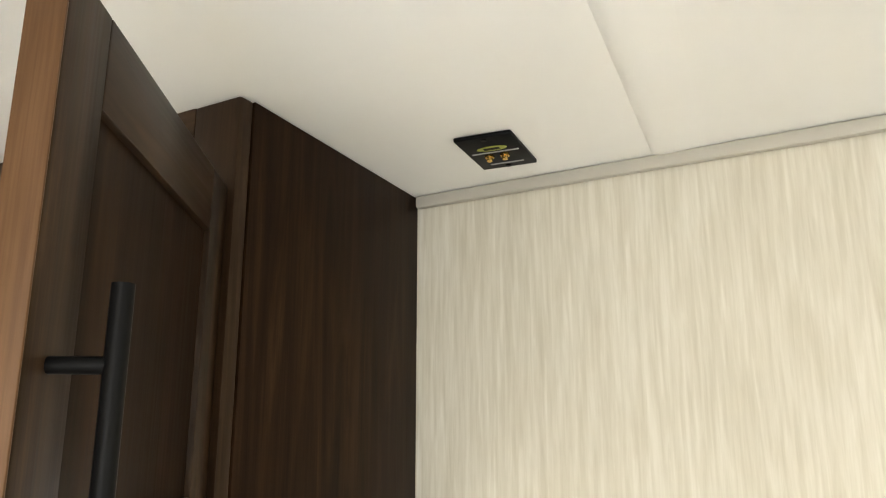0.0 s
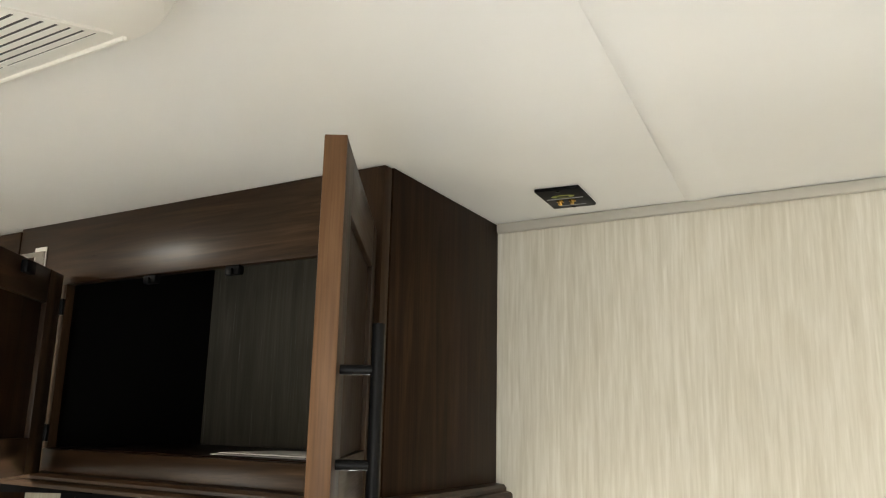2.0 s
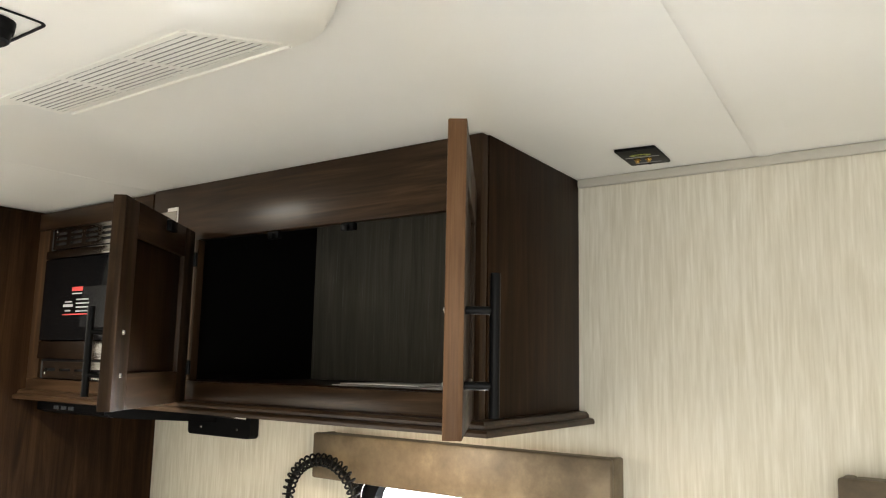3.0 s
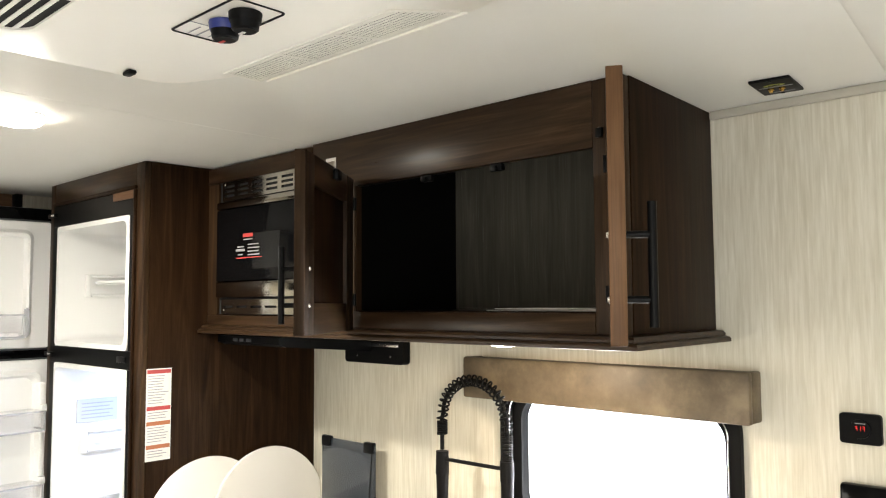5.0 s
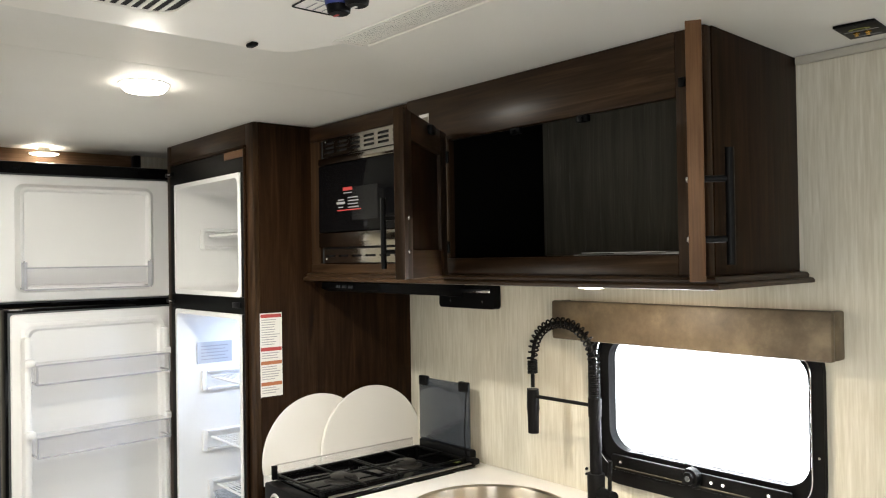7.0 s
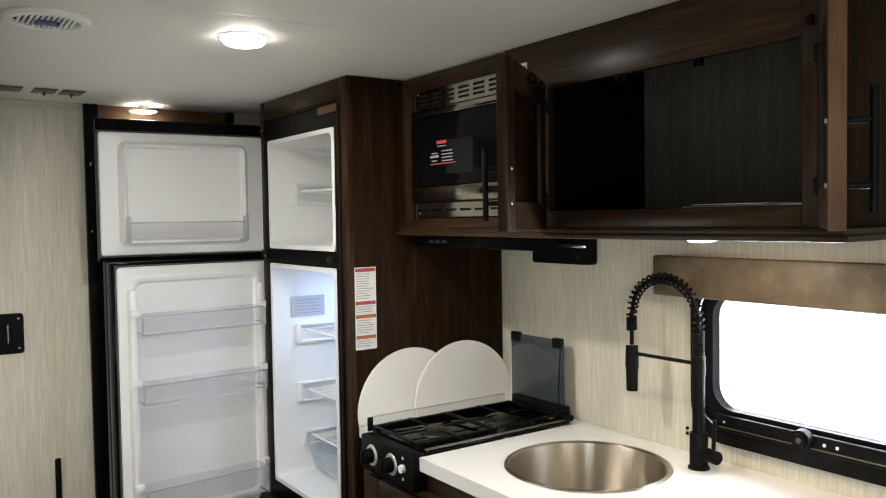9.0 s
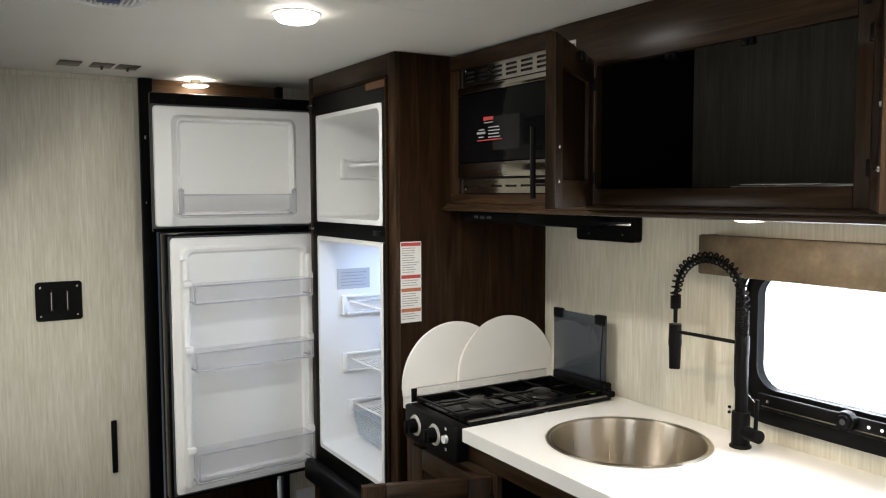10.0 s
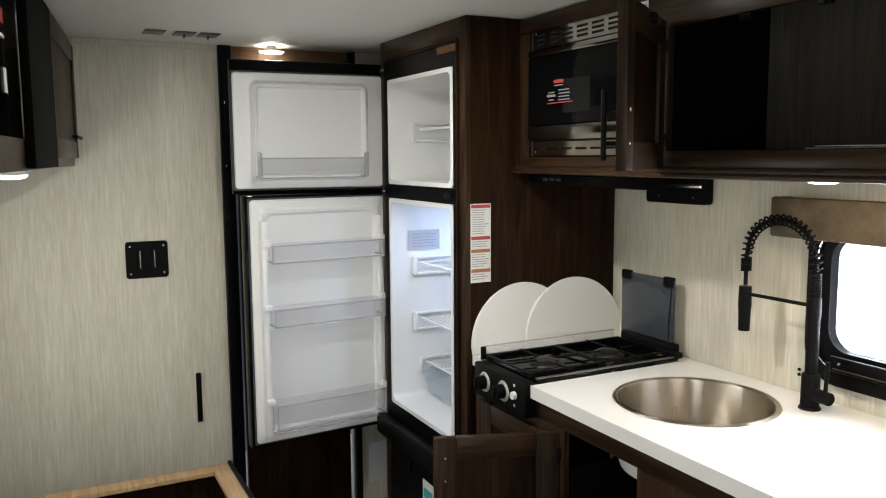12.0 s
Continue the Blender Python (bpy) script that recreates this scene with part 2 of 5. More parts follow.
def sweep(bm, pts, r, seg=10, closed=False):
    """A round bar along a line of points."""
    pts = [Vector(p) for p in pts]
    rings = []
    side = None
    for i, p in enumerate(pts):
        a = pts[i - 1] if i else p
        b = pts[i + 1] if i + 1 < len(pts) else p
        d = (b - a).normalized()
        if side is None:
            side = d.orthogonal().normalized()
        side = (side - d * side.dot(d)).normalized()
        up = d.cross(side)
        rings.append([bm.verts.new(p + r * (side * math.cos(2 * math.pi * k / seg) + up * math.sin(2 * math.pi * k / seg))) for k in range(seg)])
    for a, b in zip(rings, rings[1:]):
        for k in range(seg):
            bm.faces.new((a[k], a[(k + 1) % seg], b[(k + 1) % seg], b[k]))
    if not closed:
        bm.faces.new(rings[0][::-1])
        bm.faces.new(rings[-1])
    bmesh.ops.recalc_face_normals(bm, faces=bm.faces[:])
    return bm


def rounded_rect(w, h, r, seg=8):
    """Points round a rectangle with rounded corners, about its middle."""
    out = []
    for cx, cy, a0 in ((w / 2 - r, h / 2 - r, 0), (-w / 2 + r, h / 2 - r, 90), (-w / 2 + r, -h / 2 + r, 180), (w / 2 - r, -h / 2 + r, 270)):
        for k in range(seg + 1):
            a = radians(a0 + 90 * k / seg)
            out.append((cx + r * math.cos(a), cy + r * math.sin(a)))
    return out


def ring_frame(bm, outer, inner, place, d0, d1):
    """A frame between two outlines of as many points; place(u, v, d) puts a point of it, d from d0 to d1 deep."""
    n = len(outer)
    vs = [[bm.verts.new(place(u, v, d)) for u, v in line] for line, d in ((outer, d0), (outer, d1), (inner, d1), (inner, d0))]
    for a, b in ((0, 1), (1, 2), (2, 3), (3, 0)):
        for k in range(n):
            bm.faces.new((vs[a][k], vs[a][(k + 1) % n], vs[b][(k + 1) % n], vs[b][k]))
    bmesh.ops.recalc_face_normals(bm, faces=bm.faces[:])
    return bm


def slab(bm, outline, place, d0, d1):
    """A plate with the given outline, d0 to d1 thick."""
    a = [bm.verts.new(place(u, v, d0)) for u, v in outline]
    b = [bm.verts.new(place(u, v, d1)) for u, v in outline]
    n = len(a)
    bm.faces.new(a)
    bm.faces.new(b[::-1])
    for k in range(n):
        bm.faces.new((a[k], b[k], b[(k + 1) % n], a[(k + 1) % n]))
    bmesh.ops.recalc_face_normals(bm, faces=bm.faces[:])
    return bm


def finish(name, bm, material, smooth=35):
    me = bpy.data.meshes.new(name)
    bm.to_mesh(me)
    bm.free()
    me.materials.append(material)
    me.shade_smooth()
    me.set_sharp_from_angle(angle=radians(smooth))
    return me


def thing(name, m, label, category, group="", kind=""):
    """The Empty at the base of a thing whose parts are meshes of their own."""
    ob = new(name)
    ob.matrix_world = m if isinstance(m, Matrix) else Matrix.Translation(m)
    ob.empty_display_size = 0.05
    return tagged(ob, label, category, group, kind)


def origin_of(ob):
    m = ob.matrix_basis.copy()
    while ob.parent:
        ob = ob.parent
        m = ob.matrix_basis @ m
    return m


def part(name, bm, material, parent, label="", local=False):
    """Links a bmesh as one mesh under a thing or a part; its points are in the world, or in the thing's own axes if local."""
    me = finish(name, bm, material)
    if not local:
        me.transform(origin_of(parent).inverted())
    ob = new(name, me)
    ob.parent = parent
    if label:
        ob["label"] = label
    return ob


def single(name, bm, material, label, category="", kind="", group=""):
    """A thing that is one mesh, or a piece of the setting."""
    return tagged(new(name, finish(name, bm, material)), label, category, group, kind)


# ---- the setting ----
WX0, WX1, WZ0, WZ1 = 1.812, 2.398, 0.990, 1.375   # hole for the kitchen window
single("wall_north", boxes((-WALL, WX0, 0, WALL, 0, CEIL), (WX1, FRONT + WALL, 0, WALL, 0, CEIL), (WX0, WX1, 0, WALL, 0, WZ0), (WX0, WX1, 0, WALL, WZ1, CEIL)),
       wall_mat, "beige streaked wall board behind the kitchen", kind="structure")
DY0, DY1, DZ = -1.105, -0.615, 1.945              # bath doorway
single("wall_west", boxes((-WALL, 0, BACK, DY0, 0, CEIL), (-WALL, 0, DY1, 0, 0, CEIL)),
       wall_mat, "beige streaked wall board of the bath wall", kind="structure")
EX0, EX1, EZ = 3.02, 3.68, 1.90                    # entry doorway, open to daylight
single("wall_south", boxes((-WALL, 0.45, BACK - WALL, BACK, 0, CEIL), (1.25, EX0, BACK - WALL, BACK, 0, CEIL), (0.45, 1.25, BACK - WALL, BACK, 0, 0.94), (0.45, 1.25, BACK - WALL, BACK, 1.40, CEIL), (EX1, FRONT + WALL, BACK - WALL, BACK, 0, CEIL), (EX0, EX1, BACK - WALL, BACK, EZ, CEIL)),
       wall_mat, "beige streaked wall board beside the entry", kind="structure")
single("wall_east", boxes((FRONT, FRONT + WALL, BACK, -1.62, 0, CEIL), (FRONT, FRONT + WALL, -0.48, 0, 0, CEIL), (FRONT, FRONT + WALL, -1.62, -0.48, 0, 0.98), (FRONT, FRONT + WALL, -1.62, -0.48, 1.62, CEIL)),
       wall_mat, "beige streaked wall board at the front end", kind="structure")
single("ceiling", boxes((-0.9, 1.484, BACK - WALL, WALL, CEIL, CEIL + 0.04), (1.4855, FRONT + WALL, BACK - WALL, WALL, CEIL, CEIL + 0.04)),
       ceil_mat, "smooth off-white vinyl ceiling panels", kind="structure")


def ceiling_batten():
    bm = bmesh.new()
    prof = [(2.717, 0.0), (2.722, -0.0022), (2.734, -0.0032), (2.750, -0.0026), (2.766, -0.0012), (2.784, 0.0)]
    lean = 0.120 * (-BACK)
    for (xa, za), (xb, zb) in zip(prof, prof[1:]):
        bm.faces.new([bm.verts.new(c) for c in ((xa + lean, BACK, CEIL + za), (xb + lean, BACK, CEIL + zb), (xb, -0.012, CEIL + zb), (xa, -0.012, CEIL + za))])
    bmesh.ops.remove_doubles(bm, verts=bm.verts[:], dist=1e-5)
    bmesh.ops.recalc_face_normals(bm, faces=bm.faces[:])
    return bm


single("ceiling_batten", ceiling_batten(), ceil_mat, "low white strip over the ceiling joint", kind="structure")
single("floor", boxes((-0.9, FRONT + WALL, BACK - WALL, WALL, -0.04, 0)), wood("vinyl_plank", (0.28, 0.26, 0.235), (0.38, 0.36, 0.33), (0.48, 0.455, 0.42), 0, 0.45), "grey wood-look vinyl floor", kind="structure")
single("trim_cove", boxes((CABR - 0.016, FRONT, -0.013, -0.0005, CEIL - 0.019, CEIL - 0.0005), bevel=0.004), cove_mat, "grey-beige cove strip between wall and ceiling", kind="structure")
single("trim_cove_bath", boxes((0.0005, 0.010, -1.66, -1.155, CEIL - 0.020, CEIL - 0.0005), bevel=0.003), wall_mat, "narrow beige strip along the top of the bath wall", kind="structure")
single("ground", boxes((-60, 60, -60, 60, -0.75, -0.70)), plain("asphalt", (0.06, 0.06, 0.06), 0.9, scale=8), "grey asphalt outside", kind="structure")
single("backdrop", boxes((-4.0, 9.0, 3.0, 3.05, -0.6, 6.0)), sky_glow, "plain bright sky behind the window", kind="structure")

# bath doorway: casing, header and the closed dark door
door1 = thing("door_1", (0, -0.86, 0), "closed dark wooden bathroom door in a black casing", "door", kind="structure")
part("door_leaf", boxes((-0.030, -0.006, DY0 + 0.02, DY1 - 0.02, 0.01, 1.915), bevel=0.002), foil_v, door1)
part("casing", boxes((-0.010, 0.022, DY0 - 0.045, DY0 + 0.004, 0, CEIL - 0.001), bevel=0.004), black_plastic, door1, "black door casing")
part("casing", boxes((-0.010, 0.030, DY1 - 0.004, DY1 + 0.022, 0, CEIL - 0.001), bevel=0.004), black_plastic, door1, "black door casing")
part("header", boxes((-0.030, -0.004, DY0 + 0.004, DY1 - 0.004, 1.905, CEIL - 0.001), bevel=0.002), wood("warm_header", (0.11, 0.06, 0.03), (0.17, 0.10, 0.055), (0.24, 0.15, 0.09), 1, 0.45), door1, "brown wooden header")
part("strike", boxes((0.022, 0.030, DY0 - 0.031, DY0 - 0.021, 1.752, 1.766), bevel=0.002), chrome, door1)
part("strike", boxes((0.022, 0.030, DY0 - 0.033, DY0 - 0.025, 1.510, 1.520), bevel=0.002), chrome, door1)


# ---- overhead kitchen cabinets ----
cab = thing("overhead_cabinet", (1.69, -0.2, 1.50), "dark walnut overhead kitchen cabinet with two open doors", "cabinet")
BZ = 1.512     # underside of the carcass, above the moulding
OX0, OX1, OZ0, OZ1 = 1.662, 2.309, 1.555, 1.855
MX0, MX1, MZ0, MZ1 = 1.040, 1.585, 1.543, 1.928
F = CABF


def out_of_square(bm):
    """The cabinet's free end is not quite square to the wall: shorter at the wall than at the face."""
    for v in bm.verts:
        if v.co.x > CABR - 0.035:
            v.co.x += 0.006 - 0.024 * (v.co.y - F) / -F
    return bm


part("side_panel", out_of_square(boxes((CABR - 0.016, CABR, F + 0.020, -0.001, BZ, CEIL - 0.001), bevel=0.001)), foil_v, cab, "dark walnut foil end panel")
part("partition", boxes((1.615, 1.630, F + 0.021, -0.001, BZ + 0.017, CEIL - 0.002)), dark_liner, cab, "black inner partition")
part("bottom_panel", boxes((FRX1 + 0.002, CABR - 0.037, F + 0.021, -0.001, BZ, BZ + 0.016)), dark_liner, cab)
part("shelf_deck", boxes((1.631, CABR - 0.037, F + 0.021, -0.001, OZ0 - 0.012, OZ0 + 0.002)), foil_v, cab)
part("back_panel", boxes((1.631, CABR - 0.036, -0.010, -0.0015, OZ0 + 0.0025, CEIL - 0.002)), inner_mat, cab, "grey-brown streaked back panel")
part("top_rail", boxes((1.492, CABR - 0.062, F, F + 0.019, OZ1, CEIL - 0.001), bevel=0.0015), wood_x, cab)
part("top_rail", boxes((FRX1 + 0.002, 1.490, F - 0.002, F + 0.017, MZ1, CEIL - 0.006), bevel=0.0015), wood_x, cab)
part("bottom_rail", boxes((1.607, CABR - 0.062, F, F + 0.019, BZ, OZ0), bevel=0.0015), wood_x, cab)
part("bottom_rail", boxes((FRX1 + 0.002, 1.606, F, F + 0.019, BZ, MZ0), bevel=0.0015), wood_x, cab)
part("stile", boxes((CABR - 0.0615, CABR + 0.004, F - 0.001, F + 0.019, BZ, CEIL - 0.0015), bevel=0.0035), wood_v, cab)
part("stile", boxes((MX1 + 0.001, OX0, F + 0.001, F + 0.018, OZ0 + 0.001, MZ1 - 0.001)), wood_v, cab)
part("stile", boxes((FRX1 + 0.002, MX0, F + 0.0005, F + 0.018, MZ0 + 0.0005, MZ1 - 0.0005)), wood_v, cab)


def moulding():
    """The stepped strip under the cabinet, along its face and round its free end."""
    bm = bmesh.new()
    prof = [(0.000, 0.004), (0.016, 0.002), (0.020, -0.003), (0.020, -0.008), (0.029, -0.010), (0.032, -0.014), (0.032, -0.020), (0.0, -0.023)]
    rows = []
    for d, h in prof:
        z = BZ + h
        rows.append([bm.verts.new((FRX1 + 0.002, F - d, z)), bm.verts.new((CABR + d, F - d, z)), bm.verts.new((CABR + d, -0.001, z)),
                     bm.verts.new((CABR - 0.03, -0.001, z)), bm.verts.new((CABR - 0.03, F + 0.04, z)), bm.verts.new((FRX1 + 0.002, F + 0.04, z))])
    for a, b in zip(rows, rows[1:]):
        for k in range(2):
            bm.faces.new((a[k], a[k + 1], b[k + 1], b[k]))
    last, first = rows[-1], rows[0]
    for row in (last, first):
        bm.faces.new((row[0], row[1], row[4], row[5]))
        bm.faces.new((row[1], row[2], row[3], row[4]))
    bm.faces.new([r[2] for r in rows] + [last[3], first[3]])
    bm.faces.new([r[0] for r in rows] + [last[5], first[5]])
    bmesh.ops.recalc_face_normals(bm, faces=bm.faces[:])
    return bm


part("moulding", out_of_square(moulding()), wood_x, cab)
for cx in (1.898, 2.096):
    c = part("door_catch", boxes((cx - 0.016, cx + 0.016, F - 0.003, F + 0.010, OZ1 - 0.016, OZ1 - 0.001), bevel=0.003), black_plastic, cab, "small dark door catch")
    part("roller", boxes((cx - 0.006, cx + 0.006, F - 0.009, F - 0.003, OZ1 - 0.018, OZ1 - 0.006), bevel=0.002), black_plastic, c)
part("hinge_plate", boxes((2.334, 2.348, F - 0.008, F - 0.0012, 1.870, 1.888), bevel=0.002), black_metal, cab, "black hinge bracket")
part("sticker", boxes((1.548, 1.586, F - 0.0018, F - 0.0004, 1.893, 1.934)), paper, cab, "white paper sticker")


def cabinet_door(name, origin, angle, width, z0, z1, swing, label, handle_at, group, edge=wood_v, edge_label=""):
    """A shaker door: its hinge edge at local x 0, its inner face to local +y where swing is 1, to -y where it is -1."""
    d = thing(name, pose(origin[0], origin[1], z0, 0, 0, angle), label, "cabinet door", group)
    h, t, w = z1 - z0, 0.022, width
    s = swing
    rail = 0.062

    def put(nm, x0, x1, ya, yb, za, zb, mat, lab="", bev=0.002, parent=None):
        return part(nm, boxes((x0, x1, min(ya * s, yb * s), max(ya * s, yb * s), za, zb), bevel=bev), mat, parent or d, lab, local=True)

    put("stile", 0, rail, -t, 0, 0, h, wood_v)
    put("stile", w - rail, w - 0.003, -t, 0, 0, h, wood_v)
    put("edge_band", w - 0.003, w, -t, 0, 0, h, edge, edge_label, 0.0012)
    put("rail", rail, w - rail, -t, 0, h - rail, h, wood_x)
    put("rail", rail, w - rail, -t, 0, 0, rail, wood_x)
    put("panel", rail - 0.004, w - rail + 0.004, -t + 0.006, -0.009, rail - 0.004, h - rail + 0.004, foil_v, "", 0.001)
    for za in (0.055, h - 0.075):
        put("hinge", -0.008, 0.006, -0.003, 0.006, za, za + 0.030, black_metal, "black hinge", 0.001)
    hx = w - 0.030
    za, zb = handle_at
    bar = bmesh.new()
    tube(bar, (hx, -(t + 0.034) * s, za), (hx, -(t + 0.034) * s, zb), 0.0062, seg=16)
    handle = part("handle", bar, black_metal, d, "black bar handle", local=True)
    for zz in (za + 0.036, zb - 0.043):
        post = bmesh.new()
        tube(post, (hx, -t * s, zz), (hx, -(t + 0.034) * s, zz), 0.0048, seg=12)
        part("post", post, black_metal, handle, local=True)
        screw = bmesh.new()
        tube(screw, (hx, 0.0, zz), (hx, 0.003 * s, zz), 0.0045, 0.003, seg=12)
        part("screw", screw, chrome, d, "bright screw head", local=True)
    return d


def heading(a, b):
    return math.degrees(math.atan2(b[1] - a[1], b[0] - a[0]))


RH, RT = (2.356, F - 0.006), (2.564, -0.736)
# only this door's edge has the daylit tone; the others are plain walnut
cabinet_door("cabinet_door", RH, heading(RH, RT), math.dist(RH, RT), 1.518, 1.880, -1, "open dark walnut door with a lighter edge and black bar handle", (0.023, 0.187), "overhead cabinet doors", lit_edge_v, "edge in lighter brown, the daylight on it painted in")
LH, LT = (1.660, F - 0.006), (1.884, -0.708)
ld = cabinet_door("cabinet_door", LH, heading(LH, LT), math.dist(LH, LT), 1.513, 1.871, 1, "half-open dark walnut door with screws on its inner face", (0.022, 0.172), "overhead cabinet doors")
part("door_catch", boxes((0.150, 0.185, 0.0, 0.012, 0.330, 0.352), bevel=0.003), black_plastic, ld, "small black catch", local=True)
flyer = single("flyer", boxes((2.02, 2.30, -0.34, -0.13, OZ0 + 0.0022, OZ0 + 0.004), (2.10, 2.29, -0.30, -0.10, OZ0 + 0.0042, OZ0 + 0.0062), (2.06, 2.24, -0.36, -0.22, OZ0 + 0.0064, OZ0 + 0.0080)), paper, "thin white printed papers lying on the cabinet floor", "paper")


# ---- microwave ----
mw = thing("microwave", (1.31, -0.2, MZ0), "built-in microwave with black glass and stainless trim", "microwave")
part("body", boxes((MX0 + 0.006, 1.608, F + 0.022, -0.012, MZ0 + 0.004, MZ1 - 0.004)), black_plastic, mw)
part("black_glass", boxes((MX0 + 0.002, MX1 - 0.002, F - 0.006, F + 0.021, 1.640, 1.846), bevel=0.003), black_gloss, mw, "glossy black glass door")
part("window", boxes((MX0 + 0.19, MX0 + 0.32, F - 0.0068, F - 0.0061, 1.672, 1.770)), plain("dull_window", (0.009, 0.009, 0.0095), 0.22, bumps=0, spec=0.25), mw)
part("steel_band", boxes((MX0 + 0.002, MX1 - 0.002, F - 0.006, F + 0.021, 1.848, 1.869), bevel=0.002), steel_x, mw, "brushed steel band")
part("steel_band", boxes((MX0 + 0.002, MX1 - 0.002, F - 0.006, F + 0.021, 1.594, 1.638), bevel=0.002), steel_x, mw, "brushed steel band")


def slotted(z0, z1, nrow, x0, x1, slot_w, slot_h, ys):
    """A trim plate with rows of slots cut right through it."""
    bm = bmesh.new()
    ncol = int((x1 - x0 - 0.02) / (slot_w + 0.012))
    pitch = (x1 - x0 - 0.02) / ncol
    zs = [z0 + (z1 - z0) * (k + 1) / (nrow + 1) for k in range(nrow)]
    edges = [z0] + [e for z in zs for e in (z - slot_h / 2, z + slot_h / 2)] + [z1]
    for a, b in zip(edges[::2], edges[1::2]):
        box(bm, x0, x1, ys[0], ys[1], a, b)
    for z in zs:
        box(bm, x0, x0 + 0.010, ys[0], ys[1], z - slot_h / 2, z + slot_h / 2)
        for c in range(ncol):
            xa = x0 + 0.010 + c * pitch + slot_w
            box(bm, xa, x0 + 0.010 + (c + 1) * pitch if c < ncol - 1 else x1, ys[0], ys[1], z - slot_h / 2, z + slot_h / 2)
    return bm


part("vent_trim", slotted(1.872, MZ1 - 0.003, 3, MX0 + 0.030, MX1 - 0.002, 0.052, 0.007, (F - 0.004, F + 0.004)), steel_x, mw, "steel vent strip with three rows of slots")
part("vent_trim", slotted(MZ0 + 0.004, 1.588, 1, MX0 + 0.030, MX1 - 0.002, 0.052, 0.006, (F - 0.004, F + 0.004)), steel_x, mw, "steel vent strip with one row of slots")
# near-black blocks paint the shade seen through the slots
for za, zb in ((1.871, MZ1 - 0.004), (MZ0 + 0.003, 1.592)):
    part("vent_shadow", boxes((MX0 + 0.004, MX1 - 0.004, F + 0.006, F + 0.020, za, zb)), gap_shade, mw, "dark block for the shade behind the slots")
for zz in (1.918, 1.558):
    s_ = bmesh.new()
    tube(s_, (MX0 + 0.042, F - 0.004, zz), (MX0 + 0.042, F - 0.006, zz), 0.004, 0.0025, 10)
    part("screw", s_, chrome, mw)
sx, sy = MX0 + 0.108, F - 0.0064
part("sticker_line", boxes((sx + 0.035, sx + 0.085, sy - 0.0006, sy, 1.7610, 1.7710)), red_ink, mw, "red heading bar on a sticker")
part("sticker_line", boxes((sx + 0.038, sx + 0.083, sy - 0.0006, sy, 1.7530, 1.7560)), dim_ink, mw)
part("sticker_line", boxes((sx, sx + 0.13, sy - 0.0006, sy, 1.7020, 1.7048)), red_ink, mw)
for k in range(4):
    part("sticker_line", boxes((sx + 0.060, sx + 0.118 - 0.004 * (k % 2), sy - 0.0006, sy, 1.7095 + 0.0095 * k, 1.7127 + 0.0095 * k)), dim_ink, mw)
for k, (a, b) in enumerate(((0.010, 0.035), (0.0, 0.045), (0.008, 0.040))):
    part("sticker_line", boxes((sx + a, sx + b, sy - 0.0006, sy, 1.7110 + 0.011 * k, 1.7110 + 0.011 * k + (0.007 if k == 1 else 0.0035))), dim_ink, mw)
part("display", boxes((MX1 - 0.048, MX1 - 0.030, sy - 0.0006, sy, 1.688, 1.700)), red_glow, mw, "glowing red indicator")


# ---- hood under the microwave ----
hood = thing("range_hood", (1.2, -0.2, 1.44), "black range hood below the microwave cabinet", "range hood")


def hood_body():
    bm = bmesh.new()
    prof = [(-0.360, 1.4835), (-0.360, 1.464), (-0.335, 1.456), (-0.03, 1.432), (-0.03, 1.4835)]
    a = [bm.verts.new((FRX1 + 0.004, y, z)) for y, z in prof]
    b = [bm.verts.new((1.300, y, z)) for y, z in prof]
    bm.faces.new(a), bm.faces.new(b[::-1])
    for k in range(5):
        bm.faces.new((a[k], b[k], b[(k + 1) % 5], a[(k + 1) % 5]))
    bmesh.ops.recalc_face_normals(bm, faces=bm.faces[:])
    return bm


part("body", hood_body(), black_plastic, hood)
for k in range(3):
    part("button", boxes((1.075 + 0.035 * k, 1.097 + 0.035 * k, -0.3635, -0.3595, 1.468, 1.477), bevel=0.001), grey_rubber, hood)
duct = bmesh.new()
slab(duct, rounded_rect(0.260, 0.088, 0.012), lambda u, v, d: (1.308 + u, d, 1.440 + v), -0.029, -0.001)
part("wall_bracket", duct, black_plastic, hood, "black bracket on the wall")
part("bracket_slot", boxes((1.25, 1.42, -0.0305, -0.0293, 1.446, 1.458), bevel=0.0005), chrome, hood)
for xx in (1.235, 1.385):
    s_ = bmesh.new()
    tube(s_, (xx, -0.029, 1.418), (xx, -0.032, 1.418), 0.004, 0.003, 10)
    part("screw", s_, chrome, hood)


# ---- fridge housing and fridge ----
hs = thing("fridge_housing", (0.64, -0.3, 0), "dark walnut housing round the fridge, floor to ceiling", "cabinet")
part("side_panel", boxes((FRX1 - 0.016, FRX1, FRY + 0.018, -0.001, 0.001, CEIL - 0.001), bevel=0.001), foil_v, hs, "dark walnut foil side panel")
part("side_panel", boxes((FRX0, FRX0 + 0.016, FRY + 0.018, -0.001, 0.001, CEIL - 0.001), bevel=0.001), foil_v, hs)
part("stile", boxes((0.933, FRX1 - 0.0005, FRY, FRY + 0.0175, 0.001, CEIL - 0.0012), bevel=0.0025), wood_v, hs)
part("stile", boxes((FRX0 + 0.0005, 0.338, FRY, FRY + 0.0175, 0.001, CEIL - 0.0012), bevel=0.0025), wood_v, hs)
part("top_rail", boxes((0.3385, 0.9325, FRY + 0.0005, FRY + 0.0175, 1.912, CEIL - 0.0012), bevel=0.0015), wood_x, hs)
